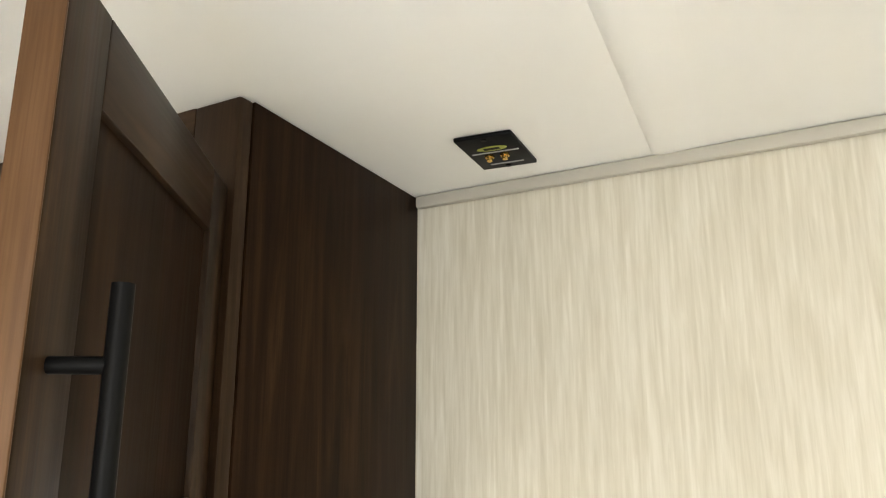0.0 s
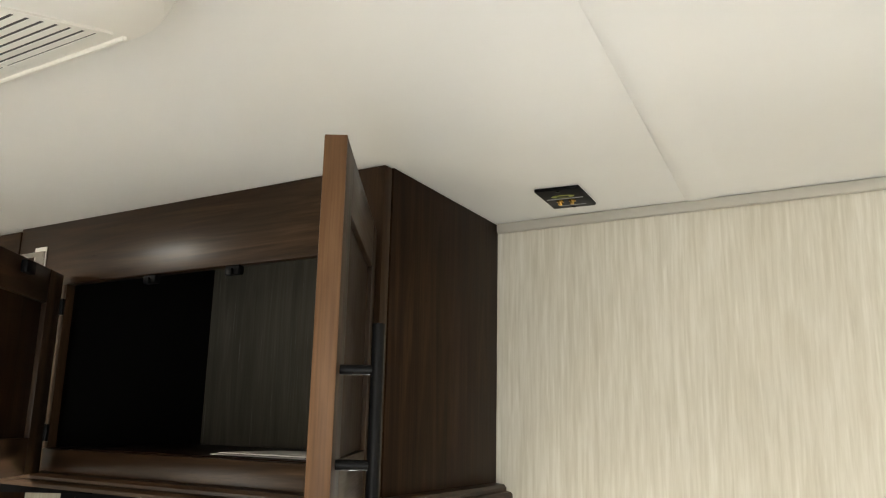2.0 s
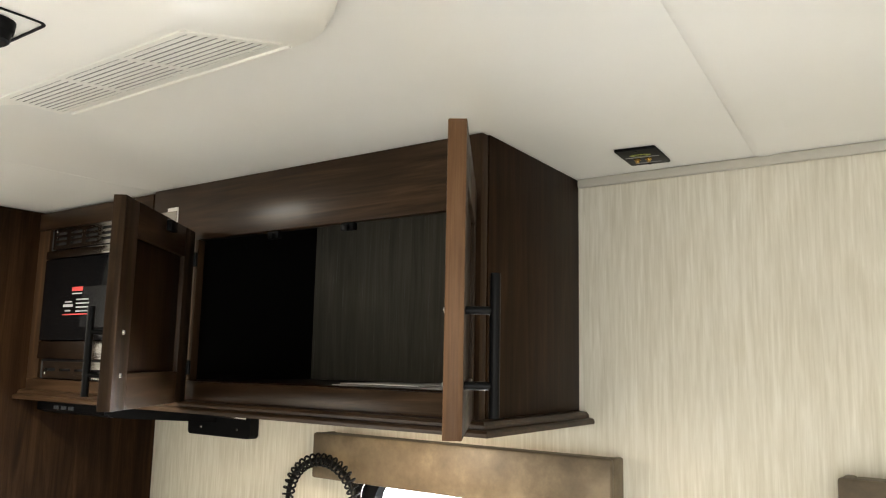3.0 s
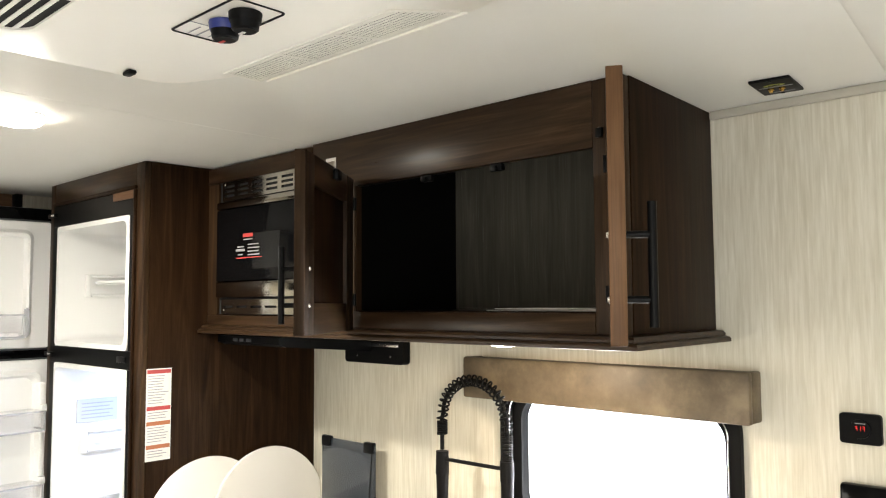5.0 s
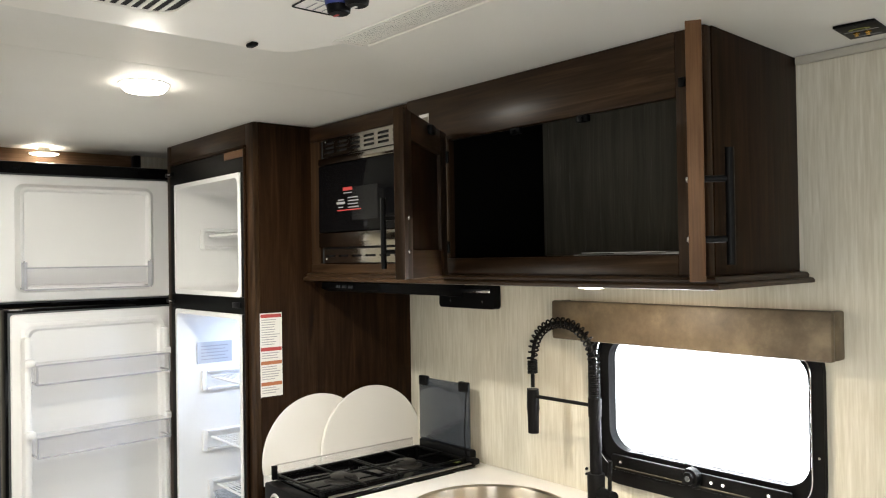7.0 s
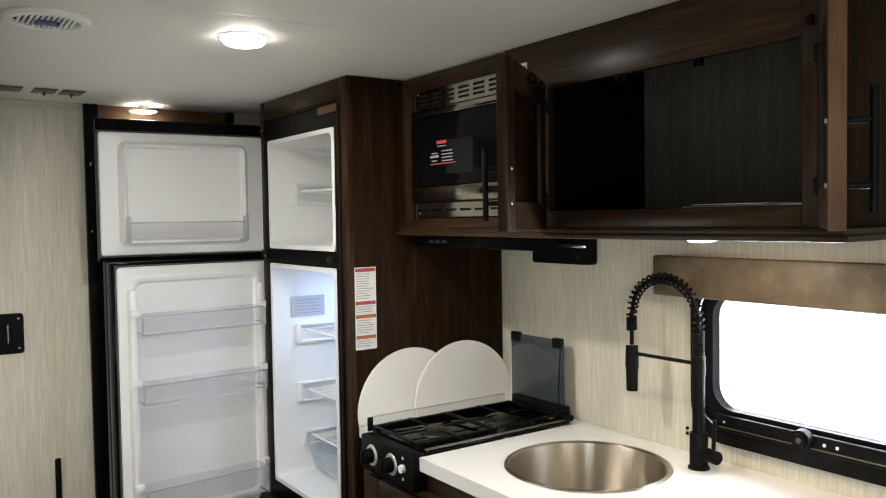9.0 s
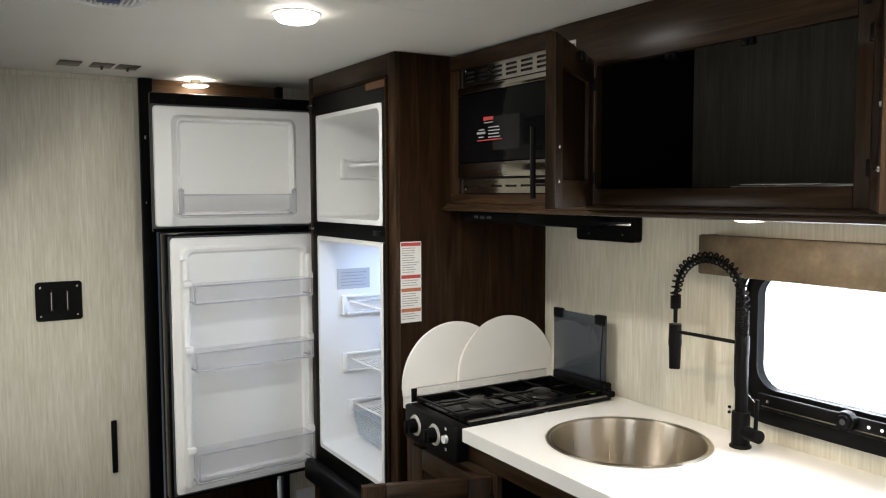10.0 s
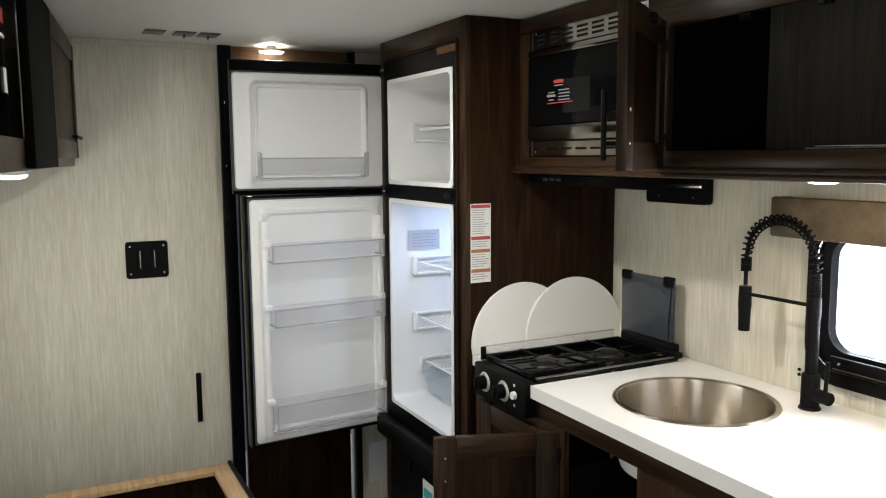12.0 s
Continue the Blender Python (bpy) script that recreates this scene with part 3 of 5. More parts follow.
part("opening_trim", boxes((0.339, 0.9425, FRY - 0.010, FRY - 0.0004, 1.903, 1.914), (0.9325, 0.9425, FRY - 0.010, FRY - 0.0004, 0.47, 1.9025), bevel=0.003), foil_v, hs)
part("lower_panel", boxes((0.3385, 0.9325, FRY + 0.03, FRY + 0.045, 0.001, 0.46)), dark_liner, hs)

fr = thing("fridge", (0.636, -0.3, 0.47), "black two-door fridge with white lining and both doors open", "fridge")
CX0, CX1 = 0.380, 0.905     # cavity
FB = FRY - 0.004            # front of the fridge box


def cavity(z0, z1, depth=0.46):
    """White lining: rim, sides, back, with rounded inner corners."""
    bm = bmesh.new()
    w, h = CX1 - CX0, z1 - z0
    cx, cz = (CX0 + CX1) / 2, (z0 + z1) / 2
    outer, mid, inner = rounded_rect(w, h, 0.012, 5), rounded_rect(w - 0.030, h - 0.030, 0.022, 5), rounded_rect(w - 0.048, h - 0.048, 0.035, 5)
    rows = [(outer, FB + 0.006), (outer, FB - 0.003), (mid, FB - 0.003), (mid, FB + 0.010), (inner, FB + depth)]
    rings = [[bm.verts.new((cx + u, y, cz + v)) for u, v in line] for line, y in rows]
    n = len(outer)
    for a, b in zip(rings, rings[1:]):
        for k in range(n):
            bm.faces.new((a[k], a[(k + 1) % n], b[(k + 1) % n], b[k]))
    bm.faces.new(rings[-1])
    bmesh.ops.recalc_face_normals(bm, faces=bm.faces[:])
    return bm


part("freezer_lining", cavity(1.444, 1.832), white_plastic, fr, "white freezer lining")
part("fridge_lining", cavity(0.588, 1.390), white_plastic, fr, "white fridge lining")
part("front_frame", boxes((0.3395, 0.931, FB, FB + 0.02, 1.833, 1.9015), (0.3395, 0.931, FB, FB + 0.02, 1.391, 1.443), (0.3395, 0.931, FB, FB + 0.02, 0.475, 0.587),
                          (0.3395, CX0 - 0.001, FB, FB + 0.02, 0.588, 1.390), (0.3395, CX0 - 0.001, FB, FB + 0.02, 1.444, 1.832), (CX1 + 0.001, 0.931, FB, FB + 0.02, 0.588, 1.390), (CX1 + 0.001, 0.931, FB, FB + 0.02, 1.444, 1.832)),
     plain("satin_black_frame", (0.003, 0.003, 0.003), 0.34, bumps=0.01, spec=0.025), fr, "black front frame")
# thin strip whose lighter brown paints the warm lamp glow here
part("lamplit_strip", boxes((0.80, 0.9312, FB - 0.004, FB - 0.0005, 1.878, 1.9015)), lamplit_x, fr, "brown strip above the freezer, the lamp's glow painted into its colour")
part("shell", boxes((0.340, 0.930, FB + 0.47, -0.06, 0.475, 1.90)), black_plastic, fr)
part("sill", boxes((0.325, 0.9315, FB - 0.05, FB - 0.001, 0.455, 0.535), bevel=0.012), black_plastic, fr, "black plastic sill with a rounded front")
for xx, zz in ((0.862, 1.418), (0.889, 1.418)):
    s_ = bmesh.new()
    tube(s_, (xx, FB - 0.0005, zz), (xx, FB - 0.004, zz), 0.005, 0.004, 12)
    part("latch_pin", s_, chrome, fr)
part("latch", boxes((0.848, 0.902, FB - 0.006, FB - 0.0004, 1.410, 1.427), bevel=0.002), black_plastic, fr)
for zz in (1.872, 1.416, 0.515):
    part("hinge", boxes((0.318, 0.372, FB - 0.012, FB - 0.0012, zz - 0.007, zz + 0.007), bevel=0.002), black_metal, fr)
    for xx in (0.350, 0.363):
        s_ = bmesh.new()
        tube(s_, (xx, FB - 0.012, zz), (xx, FB - 0.015, zz), 0.0035, 0.0025, 10)
        part("screw", s_, chrome, fr)


def wire_shelf(z, y0, y1, bars, bracket_h):
    """A white wire shelf with its side rail on the lining."""
    bm = bmesh.new()
    xa, xb = CX0 + 0.028, CX1 - 0.028
    for k in range(bars):
        y = y0 + (y1 - y0) * k / (bars - 1)
        tube(bm, (xa, y, z), (xb, y, z), 0.0022, seg=6)
    for k in range(5):
        x = xa + 0.01 + (xb - xa - 0.02) * k / 4
        tube(bm, (x, y0, z - 0.004), (x, y1, z - 0.004), 0.0025, seg=6)
    tube(bm, (xa, y0 - 0.004, z), (xb, y0 - 0.004, z), 0.0045, seg=8)
    sh = part("wire_shelf", bm, white_plastic, fr, "white wire shelf")
    part("shelf_rail", boxes((CX0 + 0.019, CX0 + 0.033, y0 - 0.040, y0 - 0.022, z - bracket_h * 0.65, z + bracket_h * 0.35), (CX0 + 0.019, CX0 + 0.032, y0 - 0.021, y1, z + bracket_h * 0.35 - 0.010, z + bracket_h * 0.35), (CX0 + 0.019, CX0 + 0.032, y0 - 0.021, y1, z - bracket_h * 0.65, z - bracket_h * 0.65 + 0.010), bevel=0.004), white_plastic, sh)


wire_shelf(1.650, -0.475, -0.17, 22, 0.075)
for zz in (1.135, 0.915):
    wire_shelf(zz, -0.475, -0.17, 22, 0.075)
wire_shelf(0.738, -0.455, -0.17, 22, 0.06)


def tray(x0, x1, y0, y1, z0, z1, t=0.003, slope=0.0):
    """An open tray with thin walls; slope narrows its foot."""
    bm = bmesh.new()
    s = slope

    def ring(i, z, k):
        return [bm.verts.new(c) for c in ((x0 + i + k, y0 + i + k, z), (x1 - i - k, y0 + i + k, z), (x1 - i - k, y1 - i - k, z), (x0 + i + k, y1 - i - k, z))]
    ra, rb, rc, rd = ring(0, z0, s), ring(0, z1, 0), ring(t, z1, 0), ring(t, z0 + t, s)
    for a, b in ((ra, rb), (rb, rc), (rc, rd)):
        for k in range(4):
            bm.faces.new((a[k], a[(k + 1) % 4], b[(k + 1) % 4], b[k]))
    bm.faces.new(ra[::-1]), bm.faces.new(rd)
    bmesh.ops.recalc_face_normals(bm, faces=bm.faces[:])
    return bm


part("drawer", tray(CX0 + 0.045, CX1 - 0.045, -0.485, -0.20, 0.625, 0.722, 0.004, 0.018), clear("clear_blue_plastic", (0.50, 0.58, 0.66), 0.30), fr, "clear grey crisper drawer")
card = part("info_card", boxes((CX0 + 0.0195, CX0 + 0.0215, -0.530, -0.395, 1.185, 1.262)), plain("card_grey", (0.42, 0.43, 0.45), 0.5), fr, "pale grey printed card")
for k in range(5):
    part("card_line", boxes((CX0 + 0.0216, CX0 + 0.0222, -0.515, -0.41 - 0.012 * (k % 2), 1.197 + 0.012 * k, 1.2005 + 0.012 * k)), grey_ink, card)
led = part("led", boxes((0.86, 0.872, FB + 0.012, FB + 0.022, 1.352, 1.364), bevel=0.003), cool_glow, fr, "small bright light at the top of the fridge")
disc_lamp("fridge_light", look((0.62, -0.36, 1.355), (0.56, -0.40, 0.6)), 0.06, 2.0, (0.55, 0.69, 1.0))


def fridge_door(name, origin, angle, z0, z1, label, bins, ridge):
    """An open fridge door: hinge edge at local x 0, white lining to local +y."""
    d = thing(name, pose(origin[0], origin[1], z0, 0, 0, angle), label, "fridge door", "fridge doors")
    h, w = z1 - z0, (0.556 if ridge else 0.578)
    part("door_skin", boxes((-0.022, w + (0.016 if ridge else 0.006), -0.058, -0.004, -0.020, h + (0.048 if not ridge else 0.018)), bevel=0.006), black_gloss, d, "glossy black outer door", local=True)
    part("seal", boxes((-0.006, w + 0.006, -0.004, 0.004, -0.006, h + 0.006), bevel=0.003), grey_rubber, d, "dark door seal", local=True)
    bm = bmesh.new()
    cx, cz = w / 2, h / 2
    if ridge:
        lines = [(rounded_rect(w, h, 0.012, 5), 0.004), (rounded_rect(w - 0.006, h - 0.006, 0.012, 5), 0.011), (rounded_rect(w - 0.060, h - 0.060, 0.022, 5), 0.012),
                 (rounded_rect(w - 0.080, h - 0.080, 0.025, 5), 0.022), (rounded_rect(w - 0.100, h - 0.100, 0.025, 5), 0.020), (rounded_rect(w - 0.120, h - 0.116, 0.03, 5), 0.006)]
    else:
        lines = [(rounded_rect(w, h, 0.012, 5), 0.004), (rounded_rect(w - 0.006, h - 0.006, 0.012, 5), 0.012), (rounded_rect(w - 0.120, h - 0.060, 0.03, 5), 0.014),
                 (rounded_rect(w - 0.150, h - 0.085, 0.022, 5), 0.034), (rounded_rect(w - 0.165, h - 0.100, 0.016, 5), 0.032), (rounded_rect(w - 0.178, h - 0.113, 0.013, 5), 0.012)]
    rings = [[bm.verts.new((cx + u, y, cz + v)) for u, v in line] for line, y in lines]
    n = len(rings[0])
    for a, b in zip(rings, rings[1:]):
        for k in range(n):
            bm.faces.new((a[k], a[(k + 1) % n], b[(k + 1) % n], b[k]))
    bm.faces.new(rings[-1])
    bmesh.ops.recalc_face_normals(bm, faces=bm.faces[:])
    part("lining", bm, white_plastic, d, "white moulded lining", local=True)
    xa, xb = (0.060, w - 0.050) if ridge else (0.098, w - 0.075)
    if ridge:
        for x0 in (0.030, w - 0.052):
            post = part("bin_column", boxes((x0, x0 + 0.024, 0.010, 0.050, 0.030, h - 0.075), bevel=0.008), white_plastic, d, "white upright that carries the bins", local=True)
            for zz in bins:
                part("bin_hook", boxes((x0 - 0.004, x0 + 0.028, 0.045, 0.072, zz[1] - 0.008, zz[1] + 0.016), bevel=0.005), white_plastic, post, local=True)
    for za, zb in bins:
        b = part("door_bin", tray(xa, xb, 0.014, 0.105, za, zb, 0.003, 0.006), bin_clear, d, "clear grey door bin", local=True)
        for xe in (xa, xb):
            part("bin_end", boxes((xe - 0.003, xe + 0.003, 0.030, 0.108, za + 0.002, za + 0.008), (xe - 0.0025, xe + 0.0025, 0.100, 0.108, za, zb + (0.0 if ridge else 0.022)), *(() if ridge else ((xe - 0.009, xe + 0.009, 0.099, 0.1035, za + 0.006, zb + 0.018),)), bevel=0.001), edge_glass, b, local=True)
        part("bin_lip", boxes((xa - 0.001, xb + 0.001, 0.1045, 0.1085, zb - 0.004, zb + 0.001), (xa + 0.004, xb - 0.004, 0.098, 0.103, za - 0.001, za + 0.004), bevel=0.001), edge_glass, b, local=True)
    return d


fridge_door("freezer_door", (0.236, -0.566), -93.5, 1.430, 1.860, "open freezer door, black outside with white lining and one bin", [(0.040, 0.115)], False)
fridge_door("refrigerator_door", (0.240, -0.560), -85.5, 0.470, 1.392, "open refrigerator door, black outside with white lining and three bins", [(0.694, 0.760), (0.458, 0.525), (0.058, 0.165)], True)

# what stands below the fridge
heater = thing("furnace_panel", (0.64, FRY, 0.02), "black access panel with a latch below the fridge", "panel")
part("panel", boxes((0.345, 0.930, FRY + 0.003, FRY + 0.028, 0.02, 0.452), bevel=0.004), black_plastic, heater)
part("latch", boxes((0.505, 0.545, FRY - 0.008, FRY + 0.002, 0.350, 0.392), bevel=0.006), black_metal, heater)
lab_ = part("sticker", boxes((0.640, 0.730, FRY + 0.0015, FRY + 0.0026, 0.24, 0.365)), paper, heater, "white and teal sticker")
part("sticker_band", boxes((0.648, 0.722, FRY + 0.0008, FRY + 0.0014, 0.30, 0.335)), teal_ink, lab_)
part("sticker_band", boxes((0.648, 0.722, FRY + 0.0008, FRY + 0.0014, 0.26, 0.285)), teal_ink, lab_)
sleeve = single("document_sleeve", boxes((0.001, 0.005, -0.555, -0.425, 0.10, 0.285), bevel=0.001), clear("crinkled_sleeve", (0.86, 0.87, 0.90), 0.85, 0.2), "clear plastic sleeve with papers on the wall", "sleeve")


# ---- warning label on the housing ----
wl = thing("warning_label", (FRX1, -0.541, 1.14), "white warning label with red and orange heading bands", "label")
part("sheet", boxes((FRX1 + 0.0004, FRX1 + 0.0012, -0.578, -0.504, 1.142, 1.396)), paper, wl)


def label_bands():
    z = 1.396
    rnd = random.Random(5)
    for mat, n in ((red_ink, 11), (red_ink, 3), (orange_ink, 6), (orange_ink, 3)):
        part("heading", boxes((FRX1 + 0.0013, FRX1 + 0.0017, -0.576, -0.506, z - 0.014, z - 0.003)), mat, wl)
        z -= 0.017
        for k in range(n):
            part("text_line", boxes((FRX1 + 0.0013, FRX1 + 0.0016, -0.573, -0.512 - rnd.uniform(0, 0.02), z - 0.0045, z - 0.0022)), grey_ink, wl)
            z -= 0.0075
        z -= 0.002


label_bands()

# ---- base unit and worktop ----
base = thing("base_cabinet", (1.75, -0.3, 0), "dark walnut base cabinet under the sink, one door open", "cabinet")
BF = -0.578
part("face_rail", boxes((1.02, 2.62, BF, BF + 0.018, 0.815, CT - 0.036), bevel=0.0015), wood_x, base)
part("stile", boxes((1.462, 1.500, BF, BF + 0.018, 0.10, 0.8145), bevel=0.0015), wood_v, base)
part("stile", boxes((1.02, 1.075, BF, BF + 0.018, 0.10, 0.8145), bevel=0.0015), wood_v, base)
part("stile", boxes((1.790, 2.62, BF, BF + 0.018, 0.10, 0.8145), bevel=0.0015), wood_v, base)
part("rail", boxes((1.0755, 1.4615, BF, BF + 0.018, 0.770, 0.8145), bevel=0.0015), wood_x, base)
part("toe_board", boxes((1.02, 2.62, BF + 0.05, BF + 0.065, 0.001, 0.0995)), dark_liner, base)
part("end_panel", boxes((2.604, 2.62, BF + 0.019, -0.001, 0.001, CT - 0.036)), foil_v, base)
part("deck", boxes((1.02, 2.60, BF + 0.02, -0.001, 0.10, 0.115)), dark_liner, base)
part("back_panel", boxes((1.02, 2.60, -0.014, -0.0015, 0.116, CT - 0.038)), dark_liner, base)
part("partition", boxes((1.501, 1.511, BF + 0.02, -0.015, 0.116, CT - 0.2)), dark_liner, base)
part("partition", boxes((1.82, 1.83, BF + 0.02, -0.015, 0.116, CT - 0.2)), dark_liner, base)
BH, BT = (1.480, BF - 0.003), (1.364, -0.900)
bdoor = cabinet_door("cabinet_door", BH, heading(BH, BT), math.dist(BH, BT), 0.16, 0.803, 1, "open dark walnut base cabinet door with bright screws", (0.489, 0.631), "base cabinet doors")
cabinet_door("cabinet_door", (1.088, BF - 0.0008), 0.0, 0.362, 0.16, 0.790, 1, "closed dark walnut base cabinet door below the cooktop", (0.44, 0.61), "base cabinet doors")
bowl = single("stacked_bowl", lathe(bmesh.new(), [(0.03, 0), (0.06, 0.005), (0.10, 0.05), (0.11, 0.09), (0.107, 0.09), (0.097, 0.05), (0.055, 0.01), (0.0, 0.008)], (1.72, -0.42, 0.116)), white_plastic, "white plastic bowl inside the base cabinet", "bowl")

SC, SR = (1.687, -0.298), 0.199     # sink
ST0, ST1, SY0, SY1 = 1.078, 1.370, -0.608, -0.052   # cooktop


def worktop():
    """White slab with a round hole for the sink and a cut-out for the cooktop."""
    bm = bmesh.new()
    z0, z1 = CT - 0.036, CT
    x0, x1, y0, y1 = ST1 + 0.002, 2.64, -0.602, -0.0015
    n = 48
    outer = []
    for k in range(n):
        a = 2 * math.pi * k / n
        dx, dy = math.cos(a), math.sin(a)
        s = min((x1 - SC[0]) / dx if dx > 1e-6 else 9, (x0 - SC[0]) / dx if dx < -1e-6 else 9, (y1 - SC[1]) / dy if dy > 1e-6 else 9, (y0 - SC[1]) / dy if dy < -1e-6 else 9)
        outer.append((SC[0] + dx * s, SC[1] + dy * s))
    corners = [(x0, y0), (x1, y0), (x1, y1), (x0, y1)]
    for c in corners:
        k = min(range(n), key=lambda i: math.dist(outer[i], c))
        outer[k] = c
    inner = [(SC[0] + SR * math.cos(2 * math.pi * k / n), SC[1] + SR * math.sin(2 * math.pi * k / n)) for k in range(n)]
    ring_frame(bm, outer, inner, lambda u, v, d: (u, v, d), z0, z1)
    return bm


wt = thing("worktop", (1.9, -0.3, CT - 0.036), "white laminate worktop with a round sink cut-out", "worktop")
part("slab", worktop(), top_mat, wt)
part("slab", boxes((FRX1 + 0.001, ST1 + 0.0015, -0.050, -0.0015, CT - 0.036, CT), (FRX1 + 0.001, ST0 - 0.002, -0.572, -0.0505, CT - 0.036, CT)), top_mat, wt)

sink = thing("sink", (SC[0], SC[1], CT - 0.15), "round brushed stainless steel sink", "sink")
part("basin", lathe(bmesh.new(), [(SR + 0.012, 0.0012), (SR + 0.011, 0.0035), (SR + 0.007, 0.0042), (SR + 0.003, 0.0020), (SR - 0.001, 0.0034), (SR - 0.004, 0.001), (SR - 0.006, -0.008), (SR - 0.009, -0.150), (SR - 0.016, -0.170), (SR - 0.034, -0.178), (0.045, -0.182), (0.040, -0.186), (0.0, -0.187)], (SC[0], SC[1], CT), 96), steel_sink, sink)
part("undercoat", lathe(bmesh.new(), [(SR + 0.001, -0.040), (SR - 0.002, -0.150), (SR - 0.010, -0.178), (SR - 0.032, -0.188), (0.050, -0.192), (0.0, -0.193)], (SC[0], SC[1], CT), 64), board_plastic, sink, "white sound-deadening underside")
part("strainer", lathe(bmesh.new(), [(0.040, 0.0), (0.038, 0.004), (0.022, 0.001), (0.0, 0.001)], (SC[0], SC[1], CT - 0.185), 32), chrome, sink)


# ---- faucet ----
fx, fy = 1.873, -0.095
HX, HY = 1.660, -0.099
fa = thing("faucet", (fx, fy, CT), "matt black spring faucet with pull-down spray head", "faucet")
part("base", lathe(bmesh.new(), [(0.0, 0.0), (0.027, 0.0), (0.027, 0.004), (0.0225, 0.008), (0.0225, 0.082), (0.021, 0.090), (0.0, 0.090)], (fx, fy, CT), 32), black_metal, fa)
rs = bmesh.new()
tube(rs, (fx, fy, CT + 0.088), (fx, fy, CT + 0.236), 0.0155, seg=24)
tube(rs, (fx, fy, CT + 0.234), (fx, fy, CT + 0.282), 0.0172, seg=24)
part("riser", rs, black_metal, fa)
lv = bmesh.new()
tube(lv, (fx, fy, CT + 0.042), (fx + 0.064, fy - 0.013, CT + 0.042), 0.0165, seg=20)
lever = part("valve", lv, black_metal, fa)
lv = bmesh.new()
tube(lv, (fx + 0.050, fy - 0.010, CT + 0.050), (fx + 0.052, fy - 0.008, CT + 0.132), 0.0052, seg=12)
part("lever", lv, black_metal, lever)
arm = bmesh.new()
tube(arm, (fx - 0.012, fy, CT + 0.262), (HX + 0.010, HY, CT + 0.262), 0.0050, seg=12)
holder = part("holder_arm", arm, black_metal, fa)
hd = bmesh.new()
tube(hd, (HX, HY, CT + 0.160), (HX, HY, CT + 0.225), 0.0150, 0.0165)
tube(hd, (HX, HY, CT + 0.224), (HX, HY, CT + 0.282), 0.0180, 0.0165)
part("spray_head", hd, black_metal, fa)


def arc_point(k):
    """The hose's line: up from the riser, over in a half circle and down to the head; k from 0 to 1."""
    zt = CT + 0.378
    cx, cy, r = (fx + HX) / 2, (fy + HY) / 2, (fx - HX) / 2
    l1, l2, l3 = 0.110, math.pi * r, 0.092
    s = k * (l1 + l2 + l3)
    if s < l1:
        return Vector((fx, fy, zt - l1 + s))
    if s < l1 + l2:
        a = (s - l1) / r
        return Vector((cx + r * math.cos(a), cy - (cy - fy) * math.cos(a) * -1, zt + r * math.sin(a) * 0.86))
    return Vector((HX, HY, zt - (s - l1 - l2)))


hose = bmesh.new()
sweep(hose, [arc_point(k / 40) for k in range(41)], 0.0058, 10)
part("hose", hose, black_metal, fa)


def coil(k0, k1, turns, r):
    n = int(turns * 12)
    pts = []
    for i in range(n + 1):
        k = k0 + (k1 - k0) * i / n
        p, q = arc_point(k), arc_point(min(1, k + 0.004))
        d = (q - p).normalized() if (q - p).length > 1e-6 else Vector((0, 0, -1))
        side = Vector((0, 1, 0))
        up = d.cross(side)
        a = 2 * math.pi * turns * i / n
        pts.append(p + r * (side * math.cos(a) + up * math.sin(a)))
    return pts


for k0, k1, turns, wide, wire in ((0.0, 0.14, 13, 0.0128, 0.0025), (0.14, 0.862, 23, 0.0134, 0.0026), (0.862, 0.93, 8, 0.0125, 0.0024)):
    c = bmesh.new()
    sweep(c, coil(k0, k1, turns, wide), wire, 6)
    part("spring", c, black_metal, fa, "black coil spring")


# ---- cooktop ----
burner_mat = plain("dull_burner_metal", (0.022, 0.020, 0.018), 0.45, 0.3, grain=0.15, scale=60)
ring_mat = plain("satin_ring_metal", (0.62, 0.60, 0.57), 0.34, 0.6)
ck = thing("cooktop", (1.2, -0.35, CT), "black two-burner gas cooktop with raised smoked glass lid", "cooktop")
part("tray", boxes((ST0, ST1, SY0 + 0.03, SY1, CT + 0.001, CT + 0.012), bevel=0.004), black_gloss, ck)
part("rim", boxes((ST0, ST0 + 0.012, SY0 + 0.03, SY1, CT + 0.012, CT + 0.022),  (ST0 + 0.012, ST1 - 0.010, SY1 - 0.014, SY1, CT + 0.0115, CT + 0.020), bevel=0.003), black_metal, ck)
pn = part("control_panel", boxes((ST0 + 0.004, ST1 + 0.001, SY0 - 0.012, SY0 + 0.029, CT - 0.096, CT + 0.006), bevel=0.006), black_plastic, ck, "black front panel")
for kx in (1.148, 1.256):
    kb = bmesh.new()
    tube(kb, (kx, SY0 - 0.012, CT - 0.044), (kx, SY0 - 0.016, CT - 0.044), 0.031, 0.028, 28)
    ringp = part("knob_ring", kb, ring_mat, pn, "bright knob ring")
    kb = bmesh.new()
    tube(kb, (kx, SY0 - 0.015, CT - 0.044), (kx, SY0 - 0.042, CT - 0.044), 0.022, 0.019, 28)
    box(kb, kx - 0.005, kx + 0.005, SY0 - 0.047, SY0 - 0.041, CT - 0.063, CT - 0.025, 0.002)
    part("knob", kb, black_plastic, ck, "black control knob")
kb = bmesh.new()
tube(kb, (1.318, SY0 - 0.012, CT - 0.040), (1.318, SY0 - 0.022, CT - 0.040), 0.012, 0.011, 20)
part("igniter", kb, white_plastic, ck, "white igniter button")
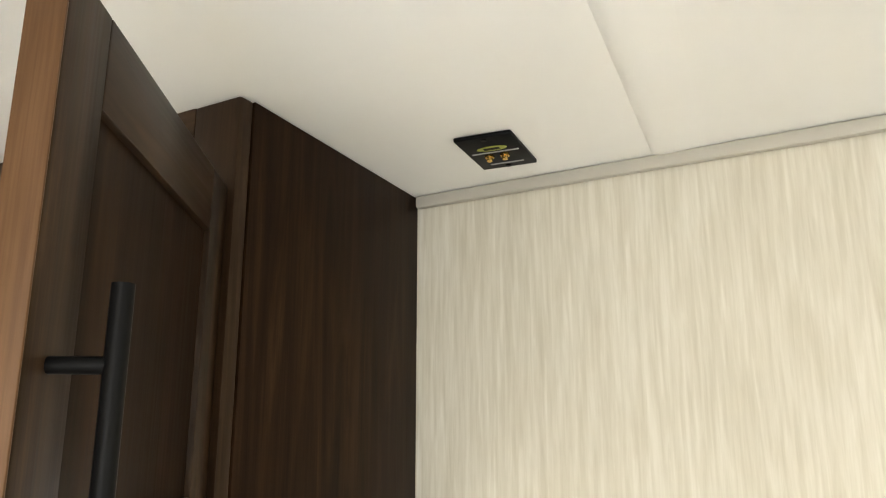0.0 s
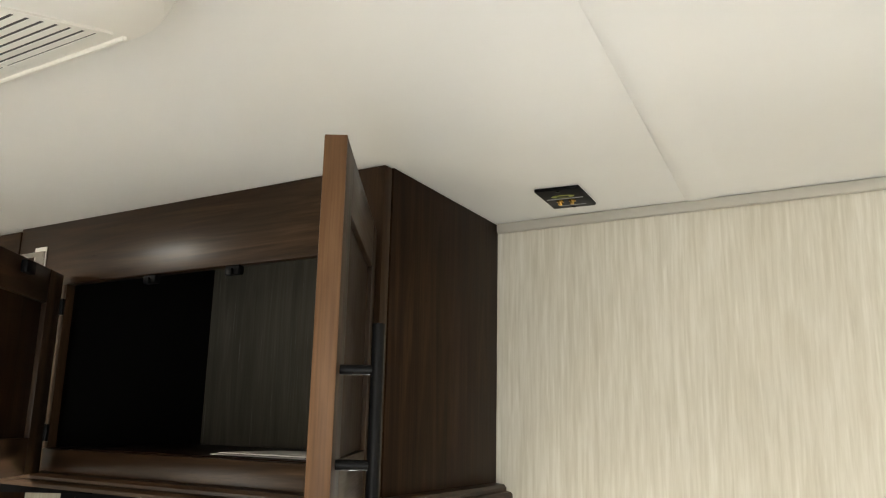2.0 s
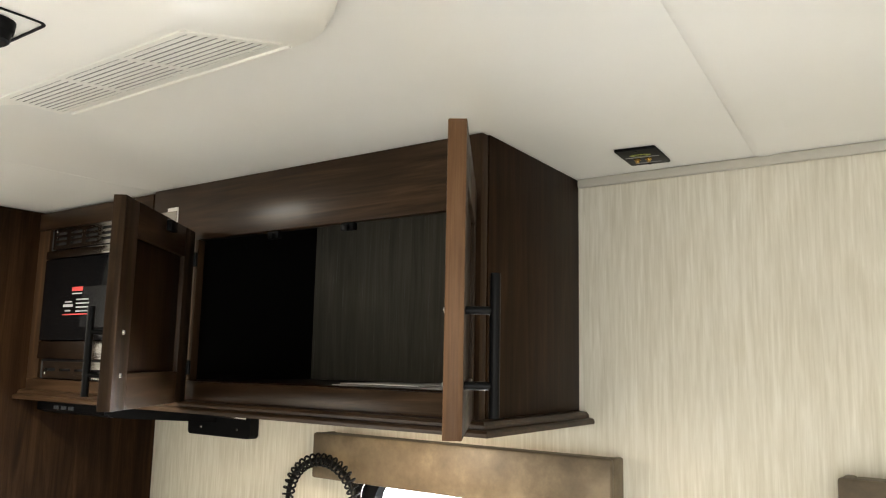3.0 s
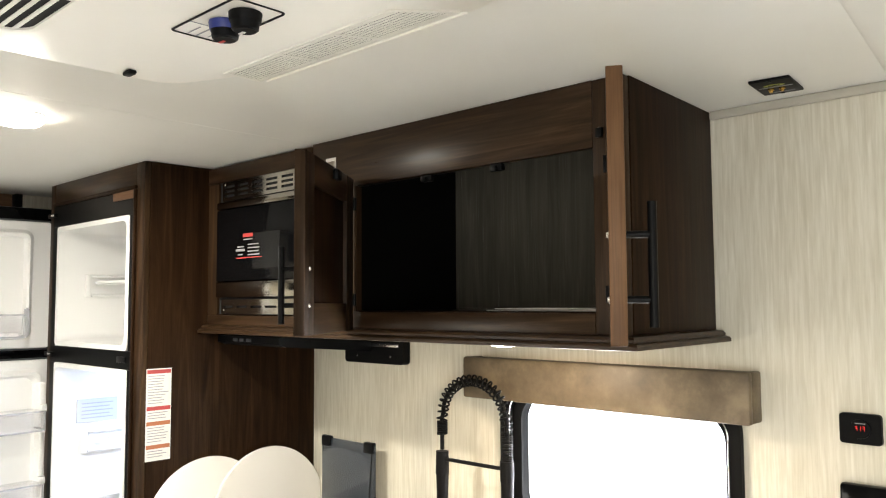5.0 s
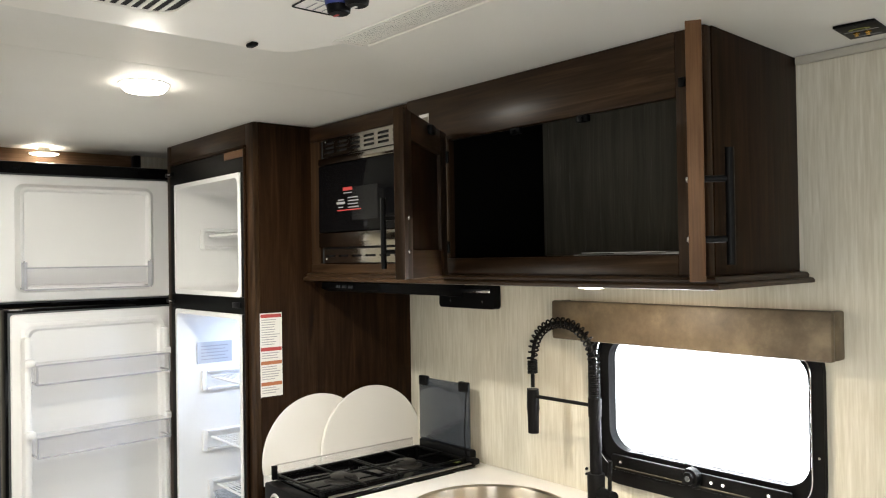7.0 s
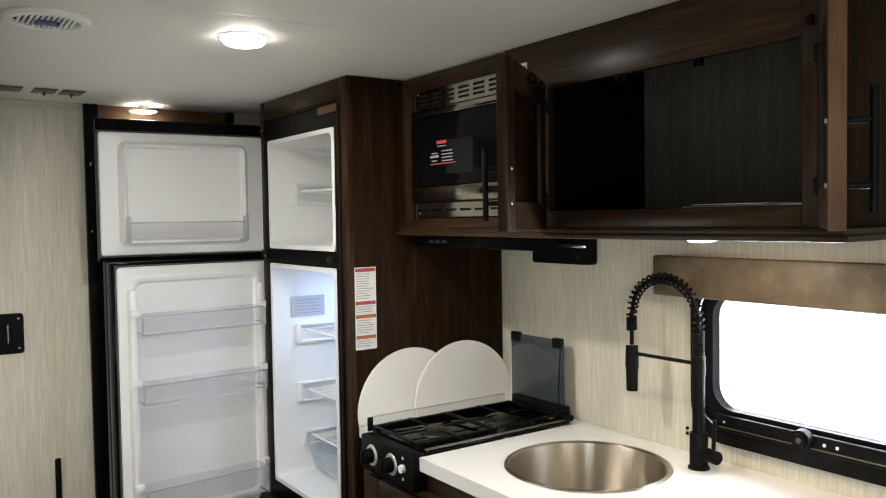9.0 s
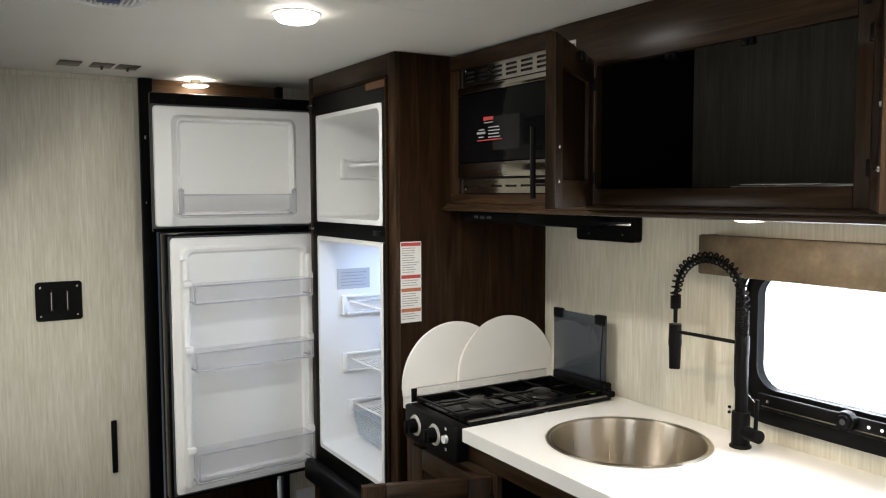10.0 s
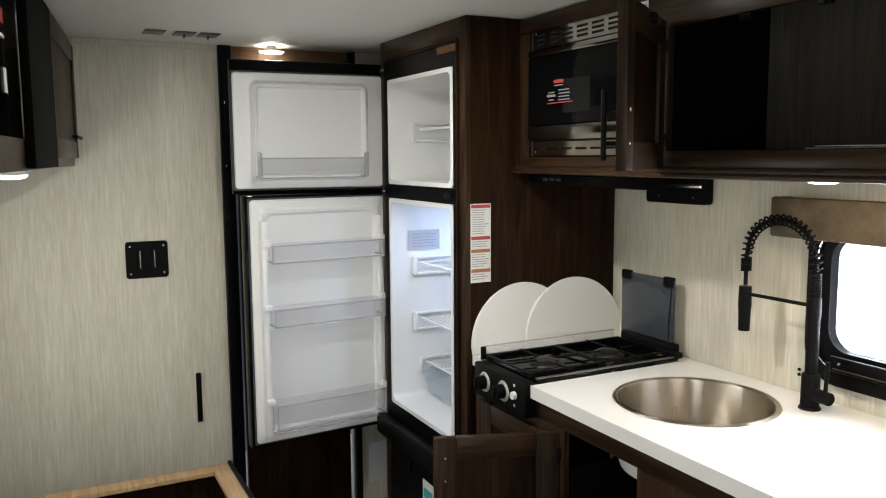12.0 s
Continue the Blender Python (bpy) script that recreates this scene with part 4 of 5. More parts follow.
for zz in (CT - 0.012, CT - 0.070):
    part("mark", boxes((1.312, 1.320, SY0 - 0.0126, SY0 - 0.0120, zz - 0.004, zz + 0.004)), paper, pn)
for k in range(2):
    by = -0.455 + 0.235 * k
    b = part("burner", lathe(bmesh.new(), [(0.052, 0.0), (0.049, 0.004), (0.034, 0.006), (0.034, 0.013), (0.029, 0.016), (0.0, 0.017)], (1.233, by, CT + 0.012), 36), burner_mat, ck, "round black burner")
    part("burner_ring", lathe(bmesh.new(), [(0.046, 0.0), (0.046, 0.003), (0.038, 0.003), (0.038, 0.0)], (1.233, by, CT + 0.0165), 36), burner_mat, b)
for k in range(2):
    y0 = -0.590 + 0.262 * k
    y1 = y0 + 0.258
    g = bmesh.new()
    zt = CT + 0.028
    for x in (ST0 + 0.030, ST1 - 0.030):
        box(g, x - 0.004, x + 0.004, y0, y1, zt - 0.005, zt, 0.0015)
    for y in (y0 + 0.004, y1 - 0.004):
        box(g, ST0 + 0.030, ST1 - 0.030, y - 0.004, y + 0.004, zt - 0.005, zt, 0.0015)
    ym = (y0 + y1) / 2
    for dx in (-1, 1):
        box(g, 1.233 + dx * 0.030, 1.233 + dx * 0.137, ym - 0.0035, ym + 0.0035, zt - 0.004, zt + 0.002, 0.0012)
        box(g, 1.233 - 0.0035, 1.233 + 0.0035, ym + dx * 0.030, ym + dx * 0.128, zt - 0.004, zt + 0.002, 0.0012)
    for x in (ST0 + 0.030, ST1 - 0.030):
        for y in (y0 + 0.006, y1 - 0.006):
            box(g, x - 0.005, x + 0.005, y - 0.005, y + 0.005, CT + 0.012, zt - 0.003)
    part("grate", g, black_metal, ck, "black wire grate")
# lid: smoked glass standing up at the back, folded in two
lidm = bmesh.new()
LT0, LT1, LZ0, LZ1 = 1.086, 1.336, CT + 0.045, CT + 0.250
box(lidm, LT0, LT1, -0.046, -0.041, LZ0, LZ1, 0.0015)
lid = part("lid", lidm, smoked, ck, "smoked glass lid, raised")
for x in (LT0 + 0.004, LT1 - 0.046):
    part("clip", boxes((x, x + 0.042, -0.053, -0.036, LZ1 - 0.026, LZ1 + 0.006), bevel=0.004), black_plastic, lid, "black corner clip")
part("hinge_bar", boxes((ST0 + 0.025, LT1 + 0.020, -0.064, -0.036, CT + 0.012, CT + 0.050), bevel=0.006), black_plastic, lid, "black hinge bar")
part("hinge_foot", boxes((ST1 - 0.045, ST1 + 0.012, -0.070, -0.045, CT + 0.010, CT + 0.030), bevel=0.006), black_plastic, lid)
part("strut", sweep(bmesh.new(), [(LT1 - 0.004, -0.054, LZ1 - 0.02), (LT1 - 0.002, -0.066, CT + 0.10), (LT1 + 0.004, -0.068, CT + 0.03)], 0.002, 6), black_metal, lid)
part("folded_glass", boxes((ST0 + 0.002, ST0 + 0.007, SY0 + 0.030, -0.075, CT + 0.0225, CT + 0.046), bevel=0.001), bin_clear, ck, "clear glass edge along the side")
part("glass_top_edge", boxes((ST0 + 0.0015, ST0 + 0.0075, SY0 + 0.030, -0.075, CT + 0.0462, CT + 0.0495), bevel=0.001), plain("pale_glass_edge", (0.40, 0.39, 0.36), 0.2), ck, "pale polished glass edge")
part("glass_foot", boxes((ST0 + 0.001, ST0 + 0.009, SY0 + 0.012, SY0 + 0.0295, CT + 0.0065, CT + 0.048), bevel=0.002), black_plastic, ck)
part("side_rim", boxes((ST1 - 0.010, ST1, SY0 + 0.03, SY1, CT + 0.0125, CT + 0.0165), bevel=0.001), plain("grey_steel_rim", (0.20, 0.18, 0.16), 0.3, 0.7), ck, "grey metal side rim")
part("warning_mark", boxes((1.290, 1.325, -0.090, -0.072, CT + 0.0125, CT + 0.0132)), lime_ink, ck)

# ---- two round white boards leaning on the housing ----
def half_board(name, yc, lean, zc, r, x, label):
    bm = bmesh.new()
    pts = [(r * math.cos(radians(a)), r * math.sin(radians(a))) for a in range(0, 181, 4)]
    h = zc - CT - 0.001
    pts += [(-r * 0.985, -h), (r * 0.985, -h)]
    slab(bm, pts, lambda u, v, d: (d, u, v), -0.0055, 0.0055)
    bmesh.ops.bevel(bm, geom=[e for e in bm.edges if abs(e.verts[0].co.x - e.verts[1].co.x) < 1e-6], offset=0.002, segments=2, affect="EDGES")
    ob = single(name, bm, board_plastic, label, "board")
    ob.matrix_world = pose(x, yc, zc, 0, lean, 0)
    return ob


half_board("cover_board", -0.385, -3.0, CT + 0.026, 0.196, FRX1 + 0.012, "white rounded cover board leaning on the fridge housing")
half_board("cover_board", -0.186, -4.0, CT + 0.026, 0.201, FRX1 + 0.030, "white rounded cover board leaning on the other board")


# ---- kitchen window and valance ----
win = thing("window_1", ((WX0 + WX1) / 2, 0, WZ0), "kitchen window with black rounded frame and crank", "window", kind="structure")
wcx, wcz = (WX0 + WX1) / 2, (WZ0 + WZ1) / 2 - 0.004
fo, fi = [(u - 0.003, v) for u, v in rounded_rect(WX1 - WX0 + 0.046, WZ1 - WZ0 + 0.058, 0.098)], rounded_rect(WX1 - WX0 - 0.014, WZ1 - WZ0 - 0.030, 0.066)
part("window_frame", ring_frame(bmesh.new(), fo, fi, lambda u, v, d: (wcx + u, d, wcz + v), -0.014, -0.0005), black_metal, win, "black rounded inner frame")
f2o, f2i = rounded_rect(WX1 - WX0 - 0.006, WZ1 - WZ0 - 0.006, 0.070), [(u + 0.009, v + 0.012) for u, v in rounded_rect(WX1 - WX0 - 0.052, WZ1 - WZ0 - 0.092, 0.058)]
part("sash", ring_frame(bmesh.new(), f2o, f2i, lambda u, v, d: (wcx + u, d, wcz + v), -0.004, 0.026), black_plastic, win, "black sash")
bead = rounded_rect(WX1 - WX0 - 0.012, WZ1 - WZ0 - 0.028, 0.066)
pts = [(wcx + u, -0.0165, wcz + v) for u, v in bead]
part("bright_bead", sweep(bmesh.new(), pts + pts[:1], 0.0016, 6, True), chrome, win, "bright metal bead")
part("pane", slab(bmesh.new(), rounded_rect(WX1 - WX0 - 0.050, WZ1 - WZ0 - 0.090, 0.058), lambda u, v, d: (wcx + 0.009 + u, d, wcz + 0.012 + v), 0.012, 0.016), glass_mat, win).visible_shadow = False
rail = part("crank_rail", boxes((WX0 + 0.055, WX1 - 0.050, -0.026, -0.0145, WZ0 + 0.006, WZ0 + 0.046), bevel=0.004), black_metal, win, "black operator rail")
part("rail_groove", boxes((WX0 + 0.07, WX1 - 0.065, -0.0275, -0.0262, WZ0 + 0.014, WZ0 + 0.0165)), switch_metal, rail)
kb = bmesh.new()
tube(kb, (2.110, -0.025, WZ0 + 0.033), (2.110, -0.044, WZ0 + 0.033), 0.0245, 0.0225, 20)
tube(kb, (2.110, -0.0435, WZ0 + 0.033), (2.110, -0.050, WZ0 + 0.033), 0.0165, 0.0150, 16)
knob = part("crank_knob", kb, black_plastic, win, "black crank knob")
kb = bmesh.new()
tube(kb, (2.110, -0.0495, WZ0 + 0.033), (2.110, -0.052, WZ0 + 0.033), 0.007, 0.006, 14)
part("knob_cap", kb, grey_rubber, knob)
for xx in (1.90, 2.16, 2.19, 2.30):
    s_ = bmesh.new()
    tube(s_, (xx, -0.026, WZ0 + 0.030), (xx, -0.030, WZ0 + 0.030), 0.005, 0.004, 12)
    part("screw", s_, chrome, rail)
s_ = bmesh.new()
tube(s_, (WX1 + 0.010, -0.0135, 1.12), (WX1 + 0.010, -0.018, 1.12), 0.004, 0.003, 10)
part("screw", s_, chrome, win)

va = thing("valance", (2.09, -0.05, 1.32), "bronze leatherette window valance box", "valance")
VX0, VX1, VY, VZ0, VZ1 = 1.703, 2.460, -0.066, 1.330, 1.435
part("front", boxes((VX0, VX1, VY, VY + 0.020, VZ0, VZ1), bevel=0.006), leather_mat, va)
part("end", boxes((VX0 + 0.001, VX0 + 0.020, VY + 0.0205, -0.0005, VZ0 + 0.001, VZ1 - 0.001), bevel=0.005), leather_mat, va)
part("end", boxes((VX1 - 0.020, VX1 - 0.001, VY + 0.0205, -0.0005, VZ0 + 0.001, VZ1 - 0.001), bevel=0.005), leather_mat, va)
part("top_board", boxes((VX0 + 0.021, VX1 - 0.021, VY + 0.0205, -0.0005, VZ1 - 0.016, VZ1 - 0.003)), leather_mat, va)

v2 = thing("valance", (3.3, -0.05, 1.33), "bronze leatherette valance box on the wall", "valance")
part("front", boxes((2.835, 3.607, VY, VY + 0.020, 1.330, 1.440), bevel=0.006), leather_mat, v2)
part("end", boxes((2.836, 2.855, VY + 0.0205, -0.0005, 1.331, 1.439), bevel=0.005), leather_mat, v2)
part("end", boxes((3.587, 3.606, VY + 0.0205, -0.0005, 1.331, 1.439), bevel=0.005), leather_mat, v2)
part("top_board", boxes((2.856, 3.586, VY + 0.0205, -0.0005, 1.424, 1.437)), leather_mat, v2)

for k, zz in enumerate((0.958, 0.972)):
    s_ = bmesh.new()
    tube(s_, (1.765, -0.0005, zz), (1.765, -0.005, zz), 0.0045, 0.0035, 10)
    single("wall_screw", s_, black_metal, "small black screw in the wall above the worktop", "screw")


# ---- wall and ceiling fittings ----
gauge = thing("voltage_gauge", (2.642, 0, 1.30), "black wall gauge with red glowing digits", "gauge")
part("plate", slab(bmesh.new(), rounded_rect(0.072, 0.056, 0.007), lambda u, v, d: (2.642 + u, d, 1.338 + v), -0.010, -0.0005), black_plastic, gauge)
dg = bmesh.new()
tube(dg, (2.642, -0.009, 1.338), (2.642, -0.0125, 1.338), 0.0185, 0.0175, 24)
dial = part("dial", dg, black_plastic, gauge)
for k in range(3):
    xx = 2.6335 + 0.0064 * k
    seg = [(xx + 0.0034, xx + 0.0042, 1.3352, 1.3432)]
    if k != 1:
        seg += [(xx + 0.0004, xx + 0.0034, 1.3424, 1.3432), (xx + 0.0010, xx + 0.0034, 1.3388, 1.3396)]
    part("digit", boxes(*[(a_, b_, -0.0132, -0.0126, c_, d_) for a_, b_, c_, d_ in seg]), red_glow, dial)
part("mark", boxes((2.634, 2.652, -0.0132, -0.0126, 1.3475, 1.3490)), grey_ink, dial)
remote = thing("wall_controller", (2.66, 0, 1.09), "black glossy wall controller with a white key", "controller")
part("case", boxes((2.605, 2.715, -0.022, -0.0005, 1.085, 1.238), bevel=0.006), black_gloss, remote)
part("key", boxes((2.640, 2.672, -0.0232, -0.0221, 1.180, 1.206), bevel=0.0005), white_plastic, remote)

wf = thing("antenna_plate", (2.549, -0.114, CEIL - 0.006), "black ceiling plate with two brass antenna sockets", "wall plate")
wang = 6.0
WM_ = pose(2.5545, -0.1255, CEIL, 0, 0, wang)
wf.matrix_world = WM_
part("plate", boxes((-0.036, 0.036, -0.053, 0.053, -0.006, -0.0005), bevel=0.0015), black_plastic, wf, local=True)
part("emblem", slab(bmesh.new(), [(0.019 * math.cos(a * math.pi / 14), 0.007 * math.sin(a * math.pi / 14)) for a in range(28)], lambda u, v, d: (u, v - 0.017, d), -0.0066, -0.0060), lime_ink, wf, "yellow-green oval emblem", local=True)
part("emblem_bar", boxes((-0.010, 0.010, -0.020, -0.014, -0.0070, -0.0066)), black_plastic, wf, local=True)
part("text_line", boxes((-0.030, 0.030, -0.006, -0.003, -0.0066, -0.0060)), grey_ink, wf, local=True)
part("text_line", boxes((-0.020, 0.024, 0.034, 0.037, -0.0066, -0.0060)), grey_ink, wf, local=True)
for xx in (-0.011, 0.009):
    s_ = bmesh.new()
    tube(s_, (xx, 0.006, -0.006), (xx, 0.006, -0.0135), 0.0042, 0.0036, 12)
    tube(s_, (xx, 0.006, -0.006), (xx, 0.006, -0.009), 0.0062, 0.0062, 6)
    part("socket", s_, brass, wf, "brass antenna socket", local=True)
for yy in (-0.045, 0.046):
    s_ = bmesh.new()
    tube(s_, (0, yy, -0.006), (0, yy, -0.0072), 0.0035, seg=10)
    part("screw", s_, black_metal, wf, local=True)

tv = thing("bracket_plate", (0, -1.442, 1.094), "black mounting plate with two upright slots", "mounting plate")
part("plate", slab(bmesh.new(), rounded_rect(0.153, 0.141, 0.012), lambda u, v, d: (d, -1.442 + u, 1.164 + v), 0.0005, 0.006), black_metal, tv)
for dy in (-0.026, 0.026):
    h_ = part("hook", boxes((0.006, 0.016, -1.442 + dy - 0.006, -1.442 + dy + 0.006, 1.128, 1.204), bevel=0.004), black_metal, tv)
    part("bright_edge", boxes((0.0162, 0.0172, -1.442 + dy - 0.0015, -1.442 + dy + 0.0015, 1.134, 1.198)), chrome, h_)
for dy in (-0.060, 0.060):
    for dz in (-0.052, 0.052):
        s_ = bmesh.new()
        tube(s_, (0.006, -1.442 + dy, 1.164 + dz), (0.008, -1.442 + dy, 1.164 + dz), 0.0035, seg=10)
        part("screw", s_, chrome, tv)
single("wall_strap", boxes((0.0005, 0.012, -1.282, -1.262, 0.50, 0.700), bevel=0.004), black_plastic, "narrow black strap on the bath wall", "strap")

for k, yy in enumerate((-1.410, -1.310, -1.228)):
    sw = thing("ceiling_switch", (0.250, yy, CEIL), "small bronze ceiling switch plate" + ("" if k == 0 else " with a toggle"), "switch", "ceiling switches")
    part("plate", boxes((0.200, 0.300, yy - 0.034, yy + 0.034, CEIL - 0.004, CEIL - 0.0005), bevel=0.001), switch_metal, sw)
    if k:
        s_ = bmesh.new()
        tube(s_, (0.248, yy, CEIL - 0.004), (0.240, yy, CEIL - 0.014), 0.0050, 0.0040, 10)
        part("toggle", s_, switch_metal, sw)

sp = thing("ceiling_speaker", (1.255, -1.447, CEIL), "round white ceiling speaker with a slotted grille", "speaker")
part("rim", lathe(bmesh.new(), [(0.088, -0.0005), (0.088, -0.006), (0.082, -0.011), (0.068, -0.012), (0.064, -0.007), (0.064, -0.0005)], (1.255, -1.447, CEIL), 48), white_plastic, sp)
part("cone", lathe(bmesh.new(), [(0.0635, -0.003), (0.0, -0.003)], (1.255, -1.447, CEIL), 40), grey_rubber, sp)
for k in range(-5, 6):
    yy = -1.447 + k * 0.0105
    hw = math.sqrt(max(0.0, 0.062 ** 2 - (k * 0.0105) ** 2))
    part("grille_bar", boxes((1.255 - hw, 1.255 + hw, yy - 0.0026, yy + 0.0026, CEIL - 0.0095, CEIL - 0.005)), white_plastic, sp)
part("badge", boxes((1.255 - 0.018, 1.255 + 0.018, -1.469, -1.425, CEIL - 0.0125, CEIL - 0.0098), bevel=0.001), blue_ink, sp, "dark blue badge")


def dome_lamp(x, y, r, power, label, cname="ceiling_lamp", z=CEIL, drop=0.024, color=WARM):
    lp = thing(cname, (x, y, z), label, "lamp", "dome lamps")
    part("base", lathe(bmesh.new(), [(r + 0.005, -0.0005), (r + 0.005, -0.002), (r + 0.001, -0.0035), (r - 0.003, -0.0005)], (x, y, z), 40), white_plastic, lp)
    part("lens", lathe(bmesh.new(), [(r, -0.003), (r * 0.97, -drop * 0.40), (r * 0.8, -drop * 0.78), (r * 0.45, -drop * 0.97), (0.0, -drop)], (x, y, z), 40), lamp_glow, lp, "lit frosted lens")
    disc_lamp("lamp_light", look((x, y, z - drop - 0.003), (x, y + 0.0001, 0)), r * 1.6, power, color)
    return lp


dome_lamp(1.300, -1.030, 0.054, 15.0, "lit white dome lamp on the kitchen ceiling", color=(1.0, 0.94, 0.82))
pk = dome_lamp(0.060, -0.952, 0.046, 0.28, "lit white dome lamp on the ceiling before the bath door", z=CEIL - 0.021, drop=0.009)
hb_ = bmesh.new()
tube(hb_, (0.060, -0.952, CEIL - 0.0225), (0.060, -0.952, CEIL - 0.0005), 0.020, seg=32)
part("housing", hb_, switch_metal, pk, "dark lamp stem")
for px, py, pz, pr, pw, where in ((2.062, -0.330, BZ, 0.034, 4.4, "lit round puck lamp under the overhead cabinet"),):
    pk = dome_lamp(px, py, pr, pw, where, "puck_lamp", pz - 0.019, 0.010, (1.0, 0.80, 0.56))
    hb_ = bmesh.new()
    tube(hb_, (px, py, pz - 0.0205), (px, py, pz - 0.0005), pr + 0.004, seg=32)
    part("housing", hb_, white_plastic, pk)

# ---- roof air conditioner's ceiling unit ----
ac = thing("air_conditioner", (2.30, -1.2, CEIL), "cream ceiling air conditioner with louvres and two knobs", "air conditioner")
AX0, AX1, AY0, AY1, AZ = 2.04, 2.535, -1.52, -1.050, 1.890


def ac_shell():
    """Shallow housing with broad sloping sides and rounded corners."""
    bm = bmesh.new()
    cx, cy = (AX0 + AX1) / 2, (AY0 + AY1) / 2
    w, h = AX1 - AX0, AY1 - AY0
    lines = [(rounded_rect(w + 0.050, h + 0.385, 0.10, 8), CEIL - 0.0005), (rounded_rect(w + 0.046, h + 0.380, 0.10, 8), CEIL - 0.016), (rounded_rect(w + 0.026, h + 0.362, 0.09, 8), 1.946),
             (rounded_rect(w + 0.006, h + 0.010, 0.05, 8), AZ + 0.004), (rounded_rect(w - 0.012, h - 0.012, 0.045, 8), AZ)]
    rings = [[bm.verts.new((cx + u, cy + v, z)) for u, v in line] for line, z in lines]
    n = len(rings[0])
    for a, b in zip(rings, rings[1:]):
        for k in range(n):
            bm.faces.new((a[k], a[(k + 1) % n], b[(k + 1) % n], b[k]))
    bm.faces.new(rings[-1])
    bmesh.ops.recalc_face_normals(bm, faces=bm.faces[:])
    return bm


part("housing", ac_shell(), cream_plastic, ac)
# louvre on the sloping kitchen side
pa, pb = Vector((0, AY1 + 0.005, AZ + 0.004)), Vector((0, AY1 + 0.181, 1.946))
sl = pb - pa
nrm = Vector((0, sl.z, -sl.y)).normalized()


def on_slope(f, u):
    """A point of the louvre: f from 0 at its upper edge to 1 at the lip, u from 0 to 1 along it."""
    p = pa + sl * (0.085 + 0.735 * f) + nrm * 0.0010
    x0, x1 = 2.135 - 0.115 * f, 2.475 - 0.020 * f
    return Vector((x0 + (x1 - x0) * u, p.y, p.z))


# no real slots: a flat sheet, its dark colour stands for their shade
slot_sheet = bmesh.new()
slot_sheet.faces.new([slot_sheet.verts.new(on_slope(f, u)) for f, u in ((0, 0), (0, 1), (1, 1), (1, 0))])
part("louvre_shade", slot_sheet, plain("shaded_slot_tone", (0.035, 0.033, 0.028), 0.6, bumps=0), ac, "flat dark sheet for the shade between the louvre bars")


def strip(p0, p1, half):
    """A flat strip on the sloping side between two points of it."""
    bm = bmesh.new()
    d = (Vector(p1) - Vector(p0)).normalized()
    w_ = d.cross(nrm).normalized() * half
    top = [bm.verts.new(v + nrm * 0.0003) for v in (Vector(p0) - w_, Vector(p1) - w_, Vector(p1) + w_, Vector(p0) + w_)]
    low = [bm.verts.new(v.co - nrm * 0.0018) for v in top]
    bm.faces.new(top)
    for k in range(4):
        bm.faces.new((top[k], top[(k + 1) % 4], low[(k + 1) % 4], low[k]))
    bmesh.ops.recalc_face_normals(bm, faces=bm.faces[:])
    return bm


for k in range(11):
    lift = nrm * 0.0004
    part("louvre_bar", strip(on_slope(k / 10, -0.004) + lift, on_slope(k / 10, 1.004) + lift, 0.0043 if 0 < k < 10 else 0.006), cream_plastic, ac)
for u in (0.0, 0.36, 0.68, 1.0):
    part("louvre_post", strip(on_slope(-0.02, u) + nrm * 0.0006, on_slope(1.02, u) + nrm * 0.0006, 0.0034), cream_plastic, ac)
b = bmesh.new()
tube(b, on_slope(1.16, 0.02), on_slope(1.16, 1.0), 0.0024, seg=8)
part("louvre_lip", b, cream_plastic, ac)
# square return grille on the underside
gx0, gx1, gy0, gy1 = 2.142, 2.42, -1.50, -1.296
# the shell is closed here; a thin near-black plate paints the opening's shade
part("grille_shade", slab(bmesh.new(), rounded_rect(gx1 - gx0, gy1 - gy0, 0.03), lambda u, v, d: ((gx0 + gx1) / 2 + u, (gy0 + gy1) / 2 + v, d), AZ - 0.0014, AZ - 0.0004), gap_shade, ac, "flat dark plate for the shade inside the return-air grille")
part("grille_rim", ring_frame(bmesh.new(), rounded_rect(gx1 - gx0 + 0.016, gy1 - gy0 + 0.016, 0.036), rounded_rect(gx1 - gx0, gy1 - gy0, 0.03), lambda u, v, d: ((gx0 + gx1) / 2 + u, (gy0 + gy1) / 2 + v, d), AZ - 0.004, AZ - 0.0004), cream_plastic, ac)
for k in range(1, 15):
    yy = gy0 + (gy1 - gy0) * k / 15
    part("grille_bar", boxes((gx0, gx1, yy - 0.0024, yy + 0.0024, AZ - 0.0030, AZ - 0.0016)), cream_plastic, ac)
for xx in (2.281,):
    part("grille_bar", boxes((xx - 0.003, xx + 0.003, gy0, gy1, AZ - 0.0032, AZ - 0.0017)), cream_plastic, ac)
# control plate and knobs
cp = part("control_plate", ring_frame(bmesh.new(), rounded_rect(0.140, 0.066, 0.008, 4), rounded_rect(0.134, 0.060, 0.006, 4), lambda u, v, d: (2.333 + u, -1.150 + v, d), AZ - 0.0012, AZ - 0.0004), black_plastic, ac, "thin black outline of the control plate")
part("scribble", boxes((2.270, 2.298, -1.163, -1.1615, AZ - 0.001, AZ - 0.0005), (2.266, 2.302, -1.152, -1.150, AZ - 0.001, AZ - 0.0005), (2.272, 2.300, -1.139, -1.1378, AZ - 0.001, AZ - 0.0005), (2.306, 2.3075, -1.180, -1.120, AZ - 0.001, AZ - 0.0005)), grey_ink, cp)
